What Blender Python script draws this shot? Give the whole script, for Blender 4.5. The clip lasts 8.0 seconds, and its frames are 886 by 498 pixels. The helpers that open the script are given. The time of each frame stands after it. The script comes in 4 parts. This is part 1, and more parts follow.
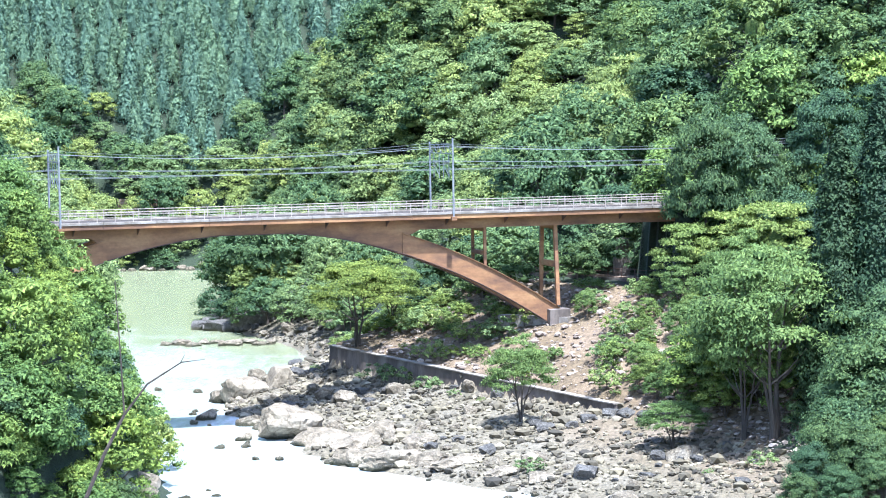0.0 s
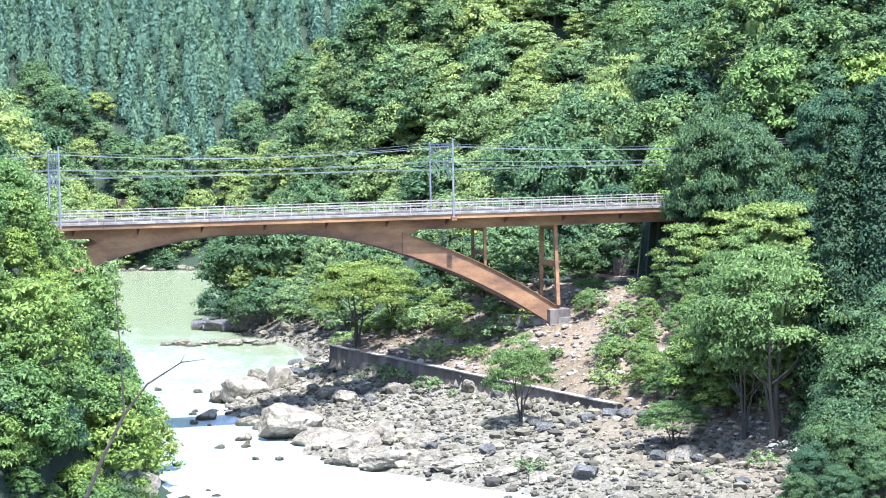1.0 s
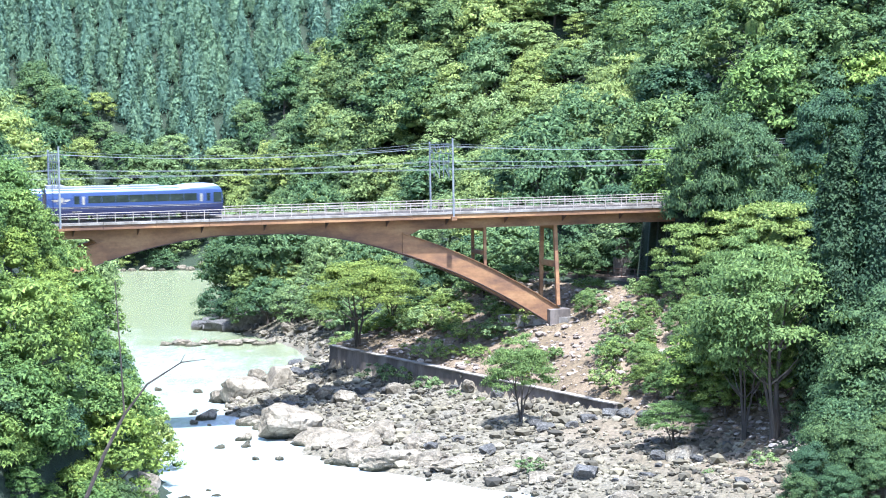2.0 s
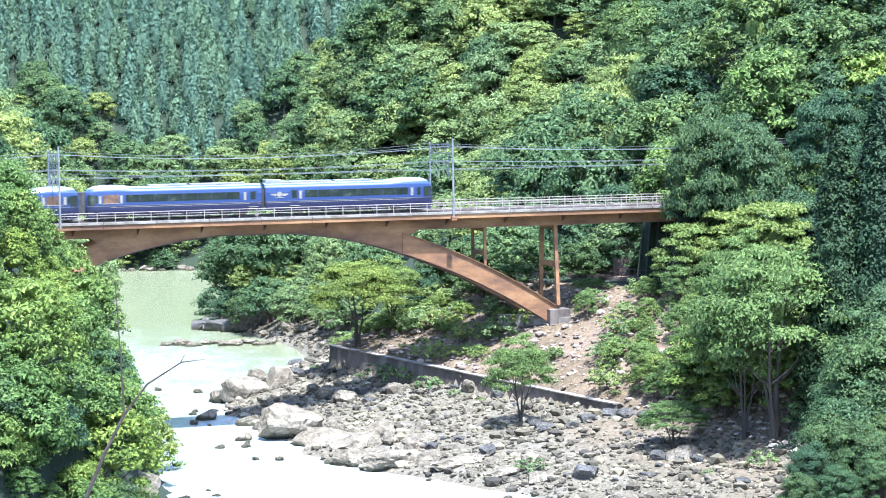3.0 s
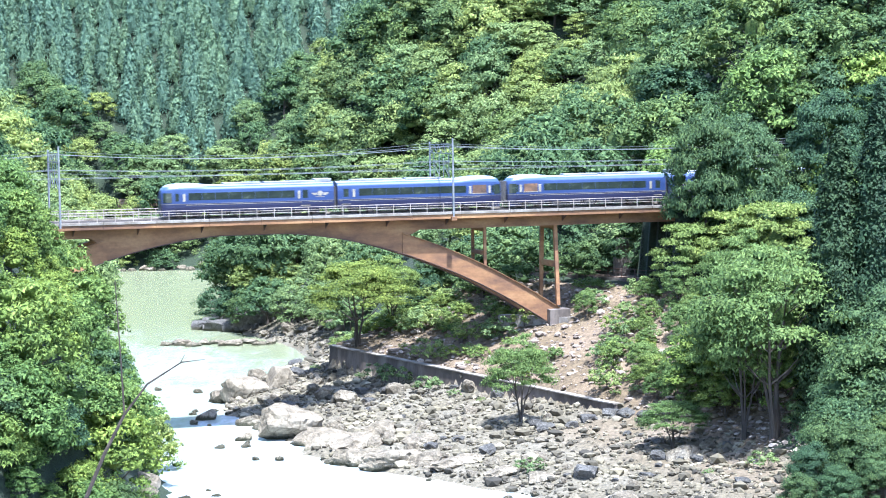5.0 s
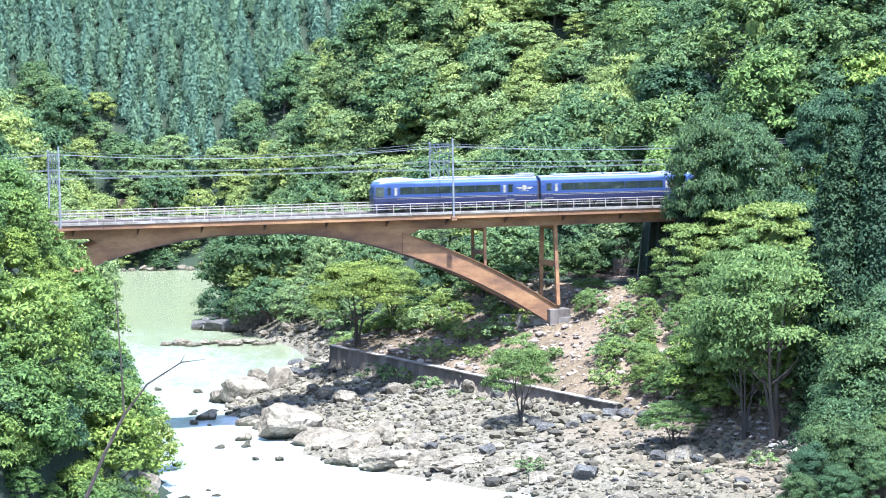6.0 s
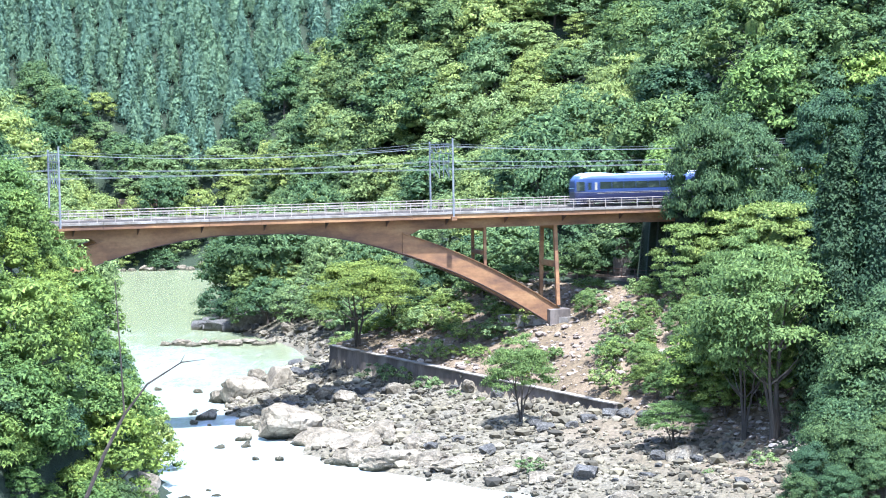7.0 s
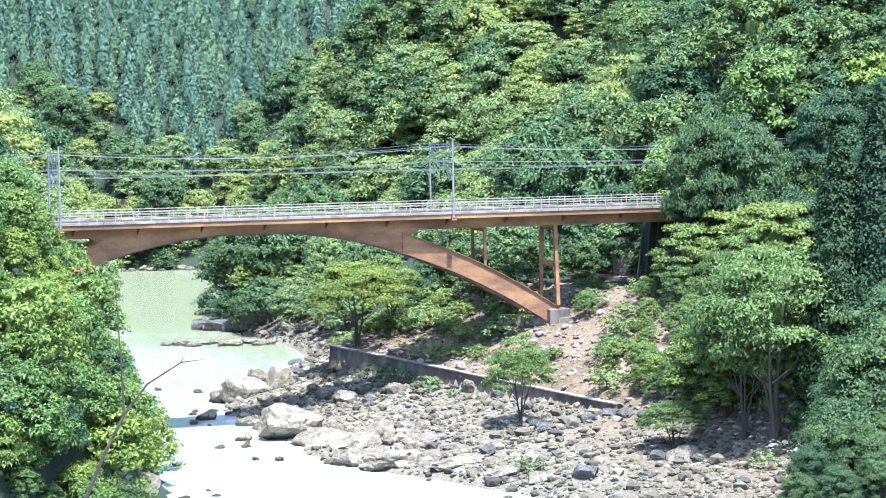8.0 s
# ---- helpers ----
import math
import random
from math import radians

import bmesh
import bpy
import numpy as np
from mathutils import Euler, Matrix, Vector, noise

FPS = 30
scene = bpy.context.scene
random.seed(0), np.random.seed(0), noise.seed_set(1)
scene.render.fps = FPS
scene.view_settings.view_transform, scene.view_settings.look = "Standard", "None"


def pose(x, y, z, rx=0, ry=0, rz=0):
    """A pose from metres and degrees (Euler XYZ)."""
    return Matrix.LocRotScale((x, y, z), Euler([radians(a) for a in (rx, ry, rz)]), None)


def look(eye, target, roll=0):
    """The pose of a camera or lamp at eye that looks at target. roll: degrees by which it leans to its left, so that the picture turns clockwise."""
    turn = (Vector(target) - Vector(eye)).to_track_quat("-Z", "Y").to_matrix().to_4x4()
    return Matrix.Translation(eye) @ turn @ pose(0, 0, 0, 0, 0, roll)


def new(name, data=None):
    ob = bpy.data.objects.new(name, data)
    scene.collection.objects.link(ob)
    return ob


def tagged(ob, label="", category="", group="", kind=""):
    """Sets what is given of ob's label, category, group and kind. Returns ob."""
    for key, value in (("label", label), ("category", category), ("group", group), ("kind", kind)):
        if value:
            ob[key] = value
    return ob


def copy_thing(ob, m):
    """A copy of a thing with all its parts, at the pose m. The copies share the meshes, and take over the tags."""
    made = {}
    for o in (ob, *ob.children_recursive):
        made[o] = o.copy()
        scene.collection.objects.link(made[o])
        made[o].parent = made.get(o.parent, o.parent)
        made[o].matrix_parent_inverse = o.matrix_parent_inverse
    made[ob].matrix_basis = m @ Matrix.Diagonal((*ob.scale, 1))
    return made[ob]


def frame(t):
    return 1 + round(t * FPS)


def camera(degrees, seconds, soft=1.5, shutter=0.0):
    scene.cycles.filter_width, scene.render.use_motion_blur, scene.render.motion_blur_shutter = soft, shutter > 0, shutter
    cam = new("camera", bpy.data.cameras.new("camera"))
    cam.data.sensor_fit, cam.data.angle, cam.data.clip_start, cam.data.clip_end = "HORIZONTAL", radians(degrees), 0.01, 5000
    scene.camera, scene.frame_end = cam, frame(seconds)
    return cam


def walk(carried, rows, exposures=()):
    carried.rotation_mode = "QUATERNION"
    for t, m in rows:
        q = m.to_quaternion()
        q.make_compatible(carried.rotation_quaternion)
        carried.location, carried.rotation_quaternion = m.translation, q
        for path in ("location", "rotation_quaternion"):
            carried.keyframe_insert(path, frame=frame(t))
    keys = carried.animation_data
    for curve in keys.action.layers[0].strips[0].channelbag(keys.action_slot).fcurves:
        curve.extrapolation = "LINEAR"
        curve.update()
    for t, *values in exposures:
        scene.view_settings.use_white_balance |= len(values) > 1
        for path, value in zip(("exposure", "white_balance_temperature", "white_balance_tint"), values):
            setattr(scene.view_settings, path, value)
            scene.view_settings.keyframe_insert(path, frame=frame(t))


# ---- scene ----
# camera on a tripod, high on the bank, looking up the gorge
cam = camera(22.15, 8.0, soft=1.0, shutter=0.25)
VIEW = pose(0, 0, 36.0, 90 - 3.46, 0, 0) @ pose(0, 0, 0, 0, 0, -1.0)
walk(cam, [(0.0, VIEW), (8.0, VIEW)], exposures=[(0.0, 2.04, 5200, 12), (8.0, 2.04, 5200, 12)])

# ---- light ----
SUN_EL, SUN_AZ = 70.0, 160.0          # degrees; azimuth clockwise from +y
to_sun = Vector((math.sin(radians(SUN_AZ)) * math.cos(radians(SUN_EL)), math.cos(radians(SUN_AZ)) * math.cos(radians(SUN_EL)), math.sin(radians(SUN_EL))))
world = bpy.data.worlds.new("sky")
scene.world = world
world.use_nodes = True
wn = world.node_tree.nodes
sky = wn.new("ShaderNodeTexSky")
sky.sky_type, sky.sun_disc = "NISHITA", False
sky.sun_elevation, sky.sun_rotation = radians(SUN_EL), radians(SUN_AZ)
sky.dust_density = 1.5
world.node_tree.links.new(sky.outputs[0], wn["Background"].inputs[0])
wn["Background"].inputs[1].default_value = 0.15
sun = new("sun", bpy.data.lights.new("sun", "SUN"))
sun.data.energy, sun.data.angle, sun.data.color = 4.6, radians(1.5), (1.0, 0.95, 0.87)
sun.matrix_world = look(to_sun * 400, (0, 0, 0))

# ---- materials ----


class Nodes:
    """A node material in a few calls."""

    def __init__(self, name):
        self.mat = bpy.data.materials.new(name)
        self.mat.use_nodes = True
        self.tree = self.mat.node_tree
        self.bsdf = self.tree.nodes["Principled BSDF"]
        self.out = self.tree.nodes["Material Output"]

    def add(self, kind, **inputs):
        n = self.tree.nodes.new(kind)
        for k, v in inputs.items():
            self.put(n, k.replace("_", " "), v)
        return n

    def put(self, n, key, v):
        s = n.inputs[int(key)] if key.isdigit() else n.inputs[key]
        if isinstance(v, bpy.types.NodeSocket):
            self.tree.links.new(v, s)
        else:
            s.default_value = v

    def coords(self, which="Object"):
        return self.add("ShaderNodeTexCoord").outputs[which]

    def noise(self, scale, detail=4.0, rough=0.6, vector=None, stretch=None):
        v = vector or self.coords()
        if stretch:
            m = self.add("ShaderNodeMapping")
            m.inputs["Scale"].default_value = stretch
            self.tree.links.new(v, m.inputs["Vector"])
            v = m.outputs[0]
        n = self.add("ShaderNodeTexNoise", Scale=scale, Detail=detail, Roughness=rough)
        self.tree.links.new(v, n.inputs["Vector"])
        return n.outputs["Fac"]

    def ramp(self, fac, stops):
        r = self.add("ShaderNodeValToRGB")
        e = r.color_ramp.elements
        while len(e) < len(stops):
            e.new(0.5)
        for k, (p, c) in zip(e, stops):
            k.position = p
            k.color = (*c, 1) if len(c) == 3 else c
        self.tree.links.new(fac, r.inputs[0])
        return r.outputs[0]

    def mix(self, fac, a, b, blend="MIX"):
        m = self.add("ShaderNodeMix")
        m.data_type, m.blend_type = "RGBA", blend
        for s, v in ((m.inputs[0], fac), (m.inputs[6], a), (m.inputs[7], b)):
            if isinstance(v, bpy.types.NodeSocket):
                self.tree.links.new(v, s)
            else:
                s.default_value = (*v, 1) if isinstance(v, tuple) and len(v) == 3 else v
        return m.outputs[2]

    def math(self, op, a, b=0.5):
        m = self.add("ShaderNodeMath")
        m.operation = op
        for s, v in ((m.inputs[0], a), (m.inputs[1], b)):
            if isinstance(v, bpy.types.NodeSocket):
                self.tree.links.new(v, s)
            else:
                s.default_value = v
        return m.outputs[0]

    def bump(self, height, distance, strength=0.6):
        b = self.add("ShaderNodeBump", Strength=strength, Distance=distance)
        self.tree.links.new(height, b.inputs["Height"])
        self.tree.links.new(b.outputs[0], self.bsdf.inputs["Normal"])

    def done(self, color=None, rough=0.7, metal=0.0):
        if color is not None:
            self.put(self.bsdf, "Base Color", color if isinstance(color, bpy.types.NodeSocket) else (*color, 1))
        self.put(self.bsdf, "Roughness", rough)
        self.put(self.bsdf, "Metallic", metal)
        return self.mat


def weathered(name, c1, c2, c3, scale, rough=0.8, bump=0.03, metal=0.0, stretch=None):
    """Three tones in patches, finer grain over them, and relief."""
    m = Nodes(name)
    big = m.noise(scale, 5, 0.65, stretch=stretch)
    fine = m.noise(scale * 9, 6, 0.7)
    col = m.ramp(big, [(0.32, c1), (0.5, c2), (0.68, c3)])
    col = m.mix(0.35, col, m.ramp(fine, [(0.3, (0.35, 0.35, 0.35)), (0.7, (1.0, 1.0, 1.0))]), "MULTIPLY")
    if bump:
        m.bump(fine, bump)
    return m.done(col, rough, metal)


def foliage(name, dark, mid, light, glow=0.38, vary=1.0, grain=1.0):
    """Leaves: tone by leaf and by tree, some light coming through them."""
    m = Nodes(name)
    geo = m.add("ShaderNodeNewGeometry")
    info = m.add("ShaderNodeObjectInfo")
    leaf = m.ramp(geo.outputs["Random Per Island"], [(0.0, dark), (0.5, mid), (1.0, light)])
    tree = m.ramp(info.outputs["Random"], [(0.0, (0.7, 0.82, 0.84)), (0.35, (0.92, 1.0, 0.98)), (0.7, (1.08, 1.08, 0.88)), (1.0, (1.22, 1.16, 0.8))])
    patch = m.ramp(m.noise(0.35, 3), [(0.3, (0.75, 0.8, 0.8)), (0.7, (1.15, 1.12, 1.0))])
    col = m.mix(1.0, m.mix(vary, leaf, tree, "MULTIPLY"), patch, "MULTIPLY")
    fine = m.ramp(m.noise(7.0, 2, 0.7), [(0.36, (0.5, 0.52, 0.55)), (0.62, (1.2, 1.18, 1.1))])
    col = m.mix(grain, col, fine, "MULTIPLY")
    m.done(col, 0.75)
    m.bsdf.inputs["Specular IOR Level"].default_value = 0.2
    tr = m.add("ShaderNodeBsdfTranslucent")
    m.tree.links.new(col, tr.inputs["Color"])
    mx = m.add("ShaderNodeMixShader")
    mx.inputs[0].default_value = glow
    m.tree.links.new(m.bsdf.outputs[0], mx.inputs[1])
    m.tree.links.new(tr.outputs[0], mx.inputs[2])
    m.tree.links.new(mx.outputs[0], m.out.inputs["Surface"])
    return m.mat


LEAF_GREEN = foliage("broad_leaves", (0.05, 0.09, 0.045), (0.105, 0.16, 0.07), (0.18, 0.245, 0.105))
LEAF_PALE = foliage("pale_leaves", (0.12, 0.165, 0.07), (0.21, 0.265, 0.11), (0.31, 0.37, 0.155))
LEAF_DARK = foliage("dark_leaves", (0.042, 0.076, 0.044), (0.078, 0.128, 0.066), (0.125, 0.185, 0.09))
# distance haze put into the needle colour: paler and bluer than cedar
LEAF_CEDAR_HAZE = foliage("hazed_cedar_needles", (0.105, 0.17, 0.13), (0.148, 0.228, 0.16), (0.195, 0.28, 0.185), 0.35, 0.5, 0.5)
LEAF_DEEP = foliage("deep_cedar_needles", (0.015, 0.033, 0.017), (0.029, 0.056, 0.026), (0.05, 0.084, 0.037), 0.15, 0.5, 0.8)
LEAF_MAPLE = foliage("maple_leaves", (0.14, 0.18, 0.045), (0.24, 0.28, 0.075), (0.33, 0.36, 0.11))
LEAF_LIGHT = foliage("light_leaves", (0.10, 0.145, 0.048), (0.18, 0.24, 0.075), (0.265, 0.325, 0.11), 0.42)
LEAF_BANK = foliage("bank_leaves", (0.08, 0.125, 0.038), (0.155, 0.22, 0.06), (0.24, 0.31, 0.09), 0.35)
BARK = weathered("bark", (0.04, 0.032, 0.024), (0.075, 0.06, 0.046), (0.12, 0.1, 0.078), 1.2, 0.9, 0.05, stretch=(1, 1, 0.2))
DEADWOOD = weathered("dead_wood", (0.02, 0.014, 0.01), (0.04, 0.029, 0.02), (0.08, 0.06, 0.042), 1.5, 0.9, 0.03)
RUST = weathered("weathering_steel", (0.13, 0.066, 0.036), (0.27, 0.135, 0.055), (0.40, 0.225, 0.095), 0.3, 0.75, 0.01, stretch=(0.5, 1, 1.6))
# darker copy of RUST: shade put into the bridge's undersides; fence steel too
RUST_SHADE_FENCE = weathered("shaded_and_fence_steel", (0.05, 0.035, 0.03), (0.10, 0.055, 0.04), (0.16, 0.08, 0.05), 0.3, 0.8, 0.01)
CONCRETE = weathered("concrete", (0.12, 0.098, 0.074), (0.235, 0.205, 0.165), (0.34, 0.305, 0.255), 0.5, 0.9, 0.01)
OLD_CONCRETE = weathered("stained_concrete", (0.05, 0.042, 0.035), (0.12, 0.095, 0.075), (0.24, 0.2, 0.165), 0.35, 0.9, 0.04, stretch=(1, 1, 0.35))
RAIL_PAINT = weathered("railing_steel", (0.2, 0.165, 0.13), (0.3, 0.255, 0.21), (0.4, 0.35, 0.3), 0.6, 0.6, 0.0)
GALV = weathered("galvanised_steel", (0.19, 0.2, 0.2), (0.26, 0.27, 0.27), (0.34, 0.35, 0.35), 0.8, 0.5, 0.0, 0.3)
BALLAST = weathered("ballast", (0.14, 0.09, 0.06), (0.25, 0.17, 0.12), (0.36, 0.28, 0.21), 1.2, 0.95, 0.08)


def rock(name, dark, mid, light):
    """Bedded rock: stained patches, dark cracks, pale broken faces, a wet olive foot near the water."""
    m = Nodes(name)
    big = m.noise(0.45, 6, 0.7)
    fine = m.noise(3.2, 8, 0.75)
    grit = m.noise(14.0, 4, 0.7)
    cell = m.add("ShaderNodeTexVoronoi", Scale=1.1)
    cell.feature = "DISTANCE_TO_EDGE"
    warp = m.add("ShaderNodeVectorMath")
    m.tree.links.new(m.coords(), warp.inputs[0])
    nz = m.add("ShaderNodeTexNoise", Scale=1.6)
    m.tree.links.new(m.coords(), nz.inputs["Vector"])
    m.tree.links.new(nz.outputs["Color"], warp.inputs[1])
    m.tree.links.new(warp.outputs[0], cell.inputs["Vector"])
    col = m.ramp(big, [(0.3, dark), (0.48, mid), (0.66, light)])
    col = m.mix(0.75, col, m.ramp(fine, [(0.3, (0.35, 0.33, 0.3)), (0.52, (0.95, 0.93, 0.9)), (0.72, (1.35, 1.3, 1.2))]), "MULTIPLY")
    col = m.mix(0.5, col, m.ramp(grit, [(0.35, (0.5, 0.5, 0.5)), (0.65, (1.1, 1.1, 1.1))]), "MULTIPLY")
    col = m.mix(0.8, col, m.ramp(cell.outputs["Distance"], [(0.0, (0.45, 0.42, 0.38)), (0.035, (1, 1, 1))]), "MULTIPLY")
    sep = m.add("ShaderNodeSeparateXYZ")
    m.tree.links.new(m.add("ShaderNodeNewGeometry").outputs["Position"], sep.inputs[0])
    wet = m.math("ADD", sep.outputs["Z"], m.math("MULTIPLY", m.math("SUBTRACT", fine, 0.5), 1.6))
    col = m.mix(m.ramp(wet, [(0.25, (1, 1, 1)), (0.6, (0, 0, 0))]), col, (0.05, 0.046, 0.022))
    m.bump(m.math("ADD", fine, m.math("MULTIPLY", cell.outputs["Distance"], 0.8)), 0.45, 1.0)
    return m.done(col, 0.85)


ROCK = rock("pale_rock", (0.105, 0.086, 0.056), (0.235, 0.198, 0.138), (0.37, 0.325, 0.24))
ROCK_DARK = rock("dark_rock", (0.05, 0.047, 0.042), (0.11, 0.104, 0.093), (0.19, 0.18, 0.16))
IRON = weathered("dark_iron", (0.05, 0.045, 0.04), (0.09, 0.08, 0.07), (0.13, 0.11, 0.1), 1.0, 0.6, 0.0)

# ---- the lie of the land ----
BR = (-5.1, 264.0)                                 # middle of the bridge
CT, ST = math.cos(radians(17)), math.sin(radians(17))
DECK = 24.5


def lerp(y, *knots):
    return np.interp(y, [k[0] for k in knots], [k[1] for k in knots])


def shore_r(y):
    return lerp(y, (90, -500), (115, -70), (150, 0), (180, 12), (205, 11), (215, 4), (232, -12), (242, -15), (253, -19), (275, -27), (298, -28), (325, -18), (352, -24), (365, -30), (390, -39), (420, -43), (440, -38), (480, -14), (560, 36))


def toe_r(y):
    return lerp(y, (90, 60), (115, 50), (150, 44), (180, 42), (200, 36), (220, 27), (240, 17), (262, 1.2), (284, -14.6), (300, -15), (325, -14), (365, -20), (390, -36), (420, -40), (440, -34), (480, -9), (560, 42))


def bench_r(y):
    return lerp(y, (90, 130), (150, 90), (200, 66), (240, 44), (263, 27), (290, 6), (320, -3), (365, -10), (390, -22), (420, -27), (450, -5), (500, 26), (560, 62))


def shore_l(y):
    return lerp(y, (100, -600), (125, -120), (150, -40), (190, -26), (213, -27), (250, -33), (300, -46), (350, -54), (400, -60), (450, -68), (526, -82), (560, -110))


def height(x, y):
    """The ground's height over the water, before fine relief."""
    x, y = np.asarray(x, float), np.asarray(y, float)
    xr, xt, xb, xl = shore_r(y), toe_r(y), bench_r(y), shore_l(y)
    low = lerp(y, (215, 3.2), (240, 3.6), (284, 3.9), (330, 3.0), (365, 4.0), (420, 5.0))
    wall = lerp(y, (222, 0.0), (241, 1.0), (262, 1.9), (284, 2.9), (288, 0.5), (300, 0.0))
    d = x - xr
    u = np.clip(d / np.maximum(xt - xr, 0.5), 0, 1)
    z = np.where(d < 0, np.maximum(d * 0.25, -3), low * u ** 0.8)
    step = np.clip((x - xt) / 0.8, 0, 1)
    z = z + wall * step
    v = np.clip((x - xt) / np.maximum(xb - xt, 1), 0, 1)
    z = z + (14.7 - low - wall) * v
    flat = lerp(y, (240, 5), (262, 11), (290, 14), (320, 6))
    z = z + np.maximum(x - xb - flat, 0) * 0.74
    dl = xl - x
    left = np.where(dl < 0, np.maximum(dl * 0.3, -3), np.minimum(dl * 1.8, 12 + dl * 0.85))
    z = np.where(dl > -12, np.where(dl > 0, np.maximum(left, z * 0 - 3), np.maximum(left, z)), z)
    far = y - (532 + 6 * np.sin(x * 0.05))
    z = np.maximum(z, np.where(far > 0, far * 0.85, np.maximum(far * 0.3, -3)))
    # the steep spur round which the river bends
    crest = np.minimum(10 + (x + 40) * 1.45, 58 + (x + 40) * 0.35)
    z = np.where(x > -41, np.maximum(z, crest - np.abs(y - 432) * 0.85), z)
    knoll = 34.0 - 0.34 * np.hypot(x, y + 3)
    z = np.maximum(z, knoll)
    z = np.where(z > 0, 150 * np.tanh(z / 150), z)
    # the railway's shelf past both ends of the bridge
    s = (x - BR[0]) * CT + (y - BR[1]) * ST
    o = np.abs(-(x - BR[0]) * ST + (y - BR[1]) * CT)
    shelf = np.clip(z, 23.4 - np.maximum(o - 5, 0), 23.4 + np.maximum(o - 5, 0) * 1.6)
    z = np.where((s < -46) | (s > 33), shelf, np.where(o < 6, np.minimum(z, 21.0), z))
    return z


def rough(x, y, z):
    """Fine relief: broken rock low down, soft humps higher up."""
    p = Vector((x * 0.22, y * 0.22, 0.3))
    q = Vector((x * 0.9, y * 0.9, 4.0))
    a = noise.noise(p) * 0.5 + noise.noise(q) * 0.28
    return a * (0.15 if z < -0.5 else 1.0)


def ground_z(x, y):
    z = float(height(x, y))
    return z + rough(x, y, z)


def on_bridge(s, o, z):
    """From the bridge's own measure (along, across, up) to the world."""
    return Vector((BR[0] + s * CT - o * ST, BR[1] + s * ST + o * CT, z))


def link(name, verts, faces, mats, parent=None, smooth=False):
    me = bpy.data.meshes.new(name)
    me.from_pydata(verts, [], faces)
    for m in mats if isinstance(mats, (list, tuple)) else [mats]:
        me.materials.append(m)
    if smooth:
        me.polygons.foreach_set("use_smooth", [True] * len(me.polygons))
    me.update()
    ob = new(name, me)
    ob.parent = parent
    return ob


def part(name, bm, material, parent, label="", smooth=False):
    me = bpy.data.meshes.new(name)
    bmesh.ops.recalc_face_normals(bm, faces=bm.faces)
    bm.to_mesh(me)
    bm.free()
    me.materials.append(material)
    if smooth:
        me.polygons.foreach_set("use_smooth", [True] * len(me.polygons))
    ob = new(name, me)
    ob.parent = parent
    if label:
        tagged(ob, label)
    return ob


def box(bm, x0, x1, y0, y1, z0, z1, bevel=0.0):
    r = bmesh.ops.create_cube(bm, size=1)
    for v in r["verts"]:
        v.co = ((x0 + x1) / 2 + v.co.x * (x1 - x0), (y0 + y1) / 2 + v.co.y * (y1 - y0), (z0 + z1) / 2 + v.co.z * (z1 - z0))
    if bevel:
        es = {e for v in r["verts"] for e in v.link_edges}
        bmesh.ops.bevel(bm, geom=list(es), offset=bevel, segments=2, affect="EDGES", profile=0.6)
    return bm


def tube(bm, points, radii, sides=6):
    """A tapering tube through points."""
    rings = []
    pts = [Vector(p) for p in points]
    for i, p in enumerate(pts):
        d = (pts[min(i + 1, len(pts) - 1)] - pts[max(i - 1, 0)]).normalized()
        a = d.orthogonal().normalized()
        b = d.cross(a)
        r = radii[i] if isinstance(radii, (list, tuple)) else radii
        rings.append([bm.verts.new(p + (a * math.cos(k * math.tau / sides) + b * math.sin(k * math.tau / sides)) * r) for k in range(sides)])
    for r0, r1 in zip(rings, rings[1:]):
        for k in range(sides):
            bm.faces.new((r0[k], r0[(k + 1) % sides], r1[(k + 1) % sides], r1[k]))
    bm.faces.new(rings[0][::-1])
    bm.faces.new(rings[-1])
    return bm


def beam(bm, a, b, w, h):
    """A straight bar of w by h from a to b."""
    a, b = Vector(a), Vector(b)
    d = (b - a).normalized()
    side = d.cross(Vector((0, 0, 1)))
    side = side.normalized() if side.length > 1e-4 else Vector((1, 0, 0))
    up = side.cross(d)
    vs = [bm.verts.new(p + side * i * w / 2 + up * j * h / 2) for p in (a, b) for i, j in ((-1, -1), (1, -1), (1, 1), (-1, 1))]
    for f in ((0, 1, 2, 3), (7, 6, 5, 4), (0, 4, 5, 1), (1, 5, 6, 2), (2, 6, 7, 3), (3, 7, 4, 0)):
        bm.faces.new([vs[k] for k in f])
    return bm


# ---- ground and water ----


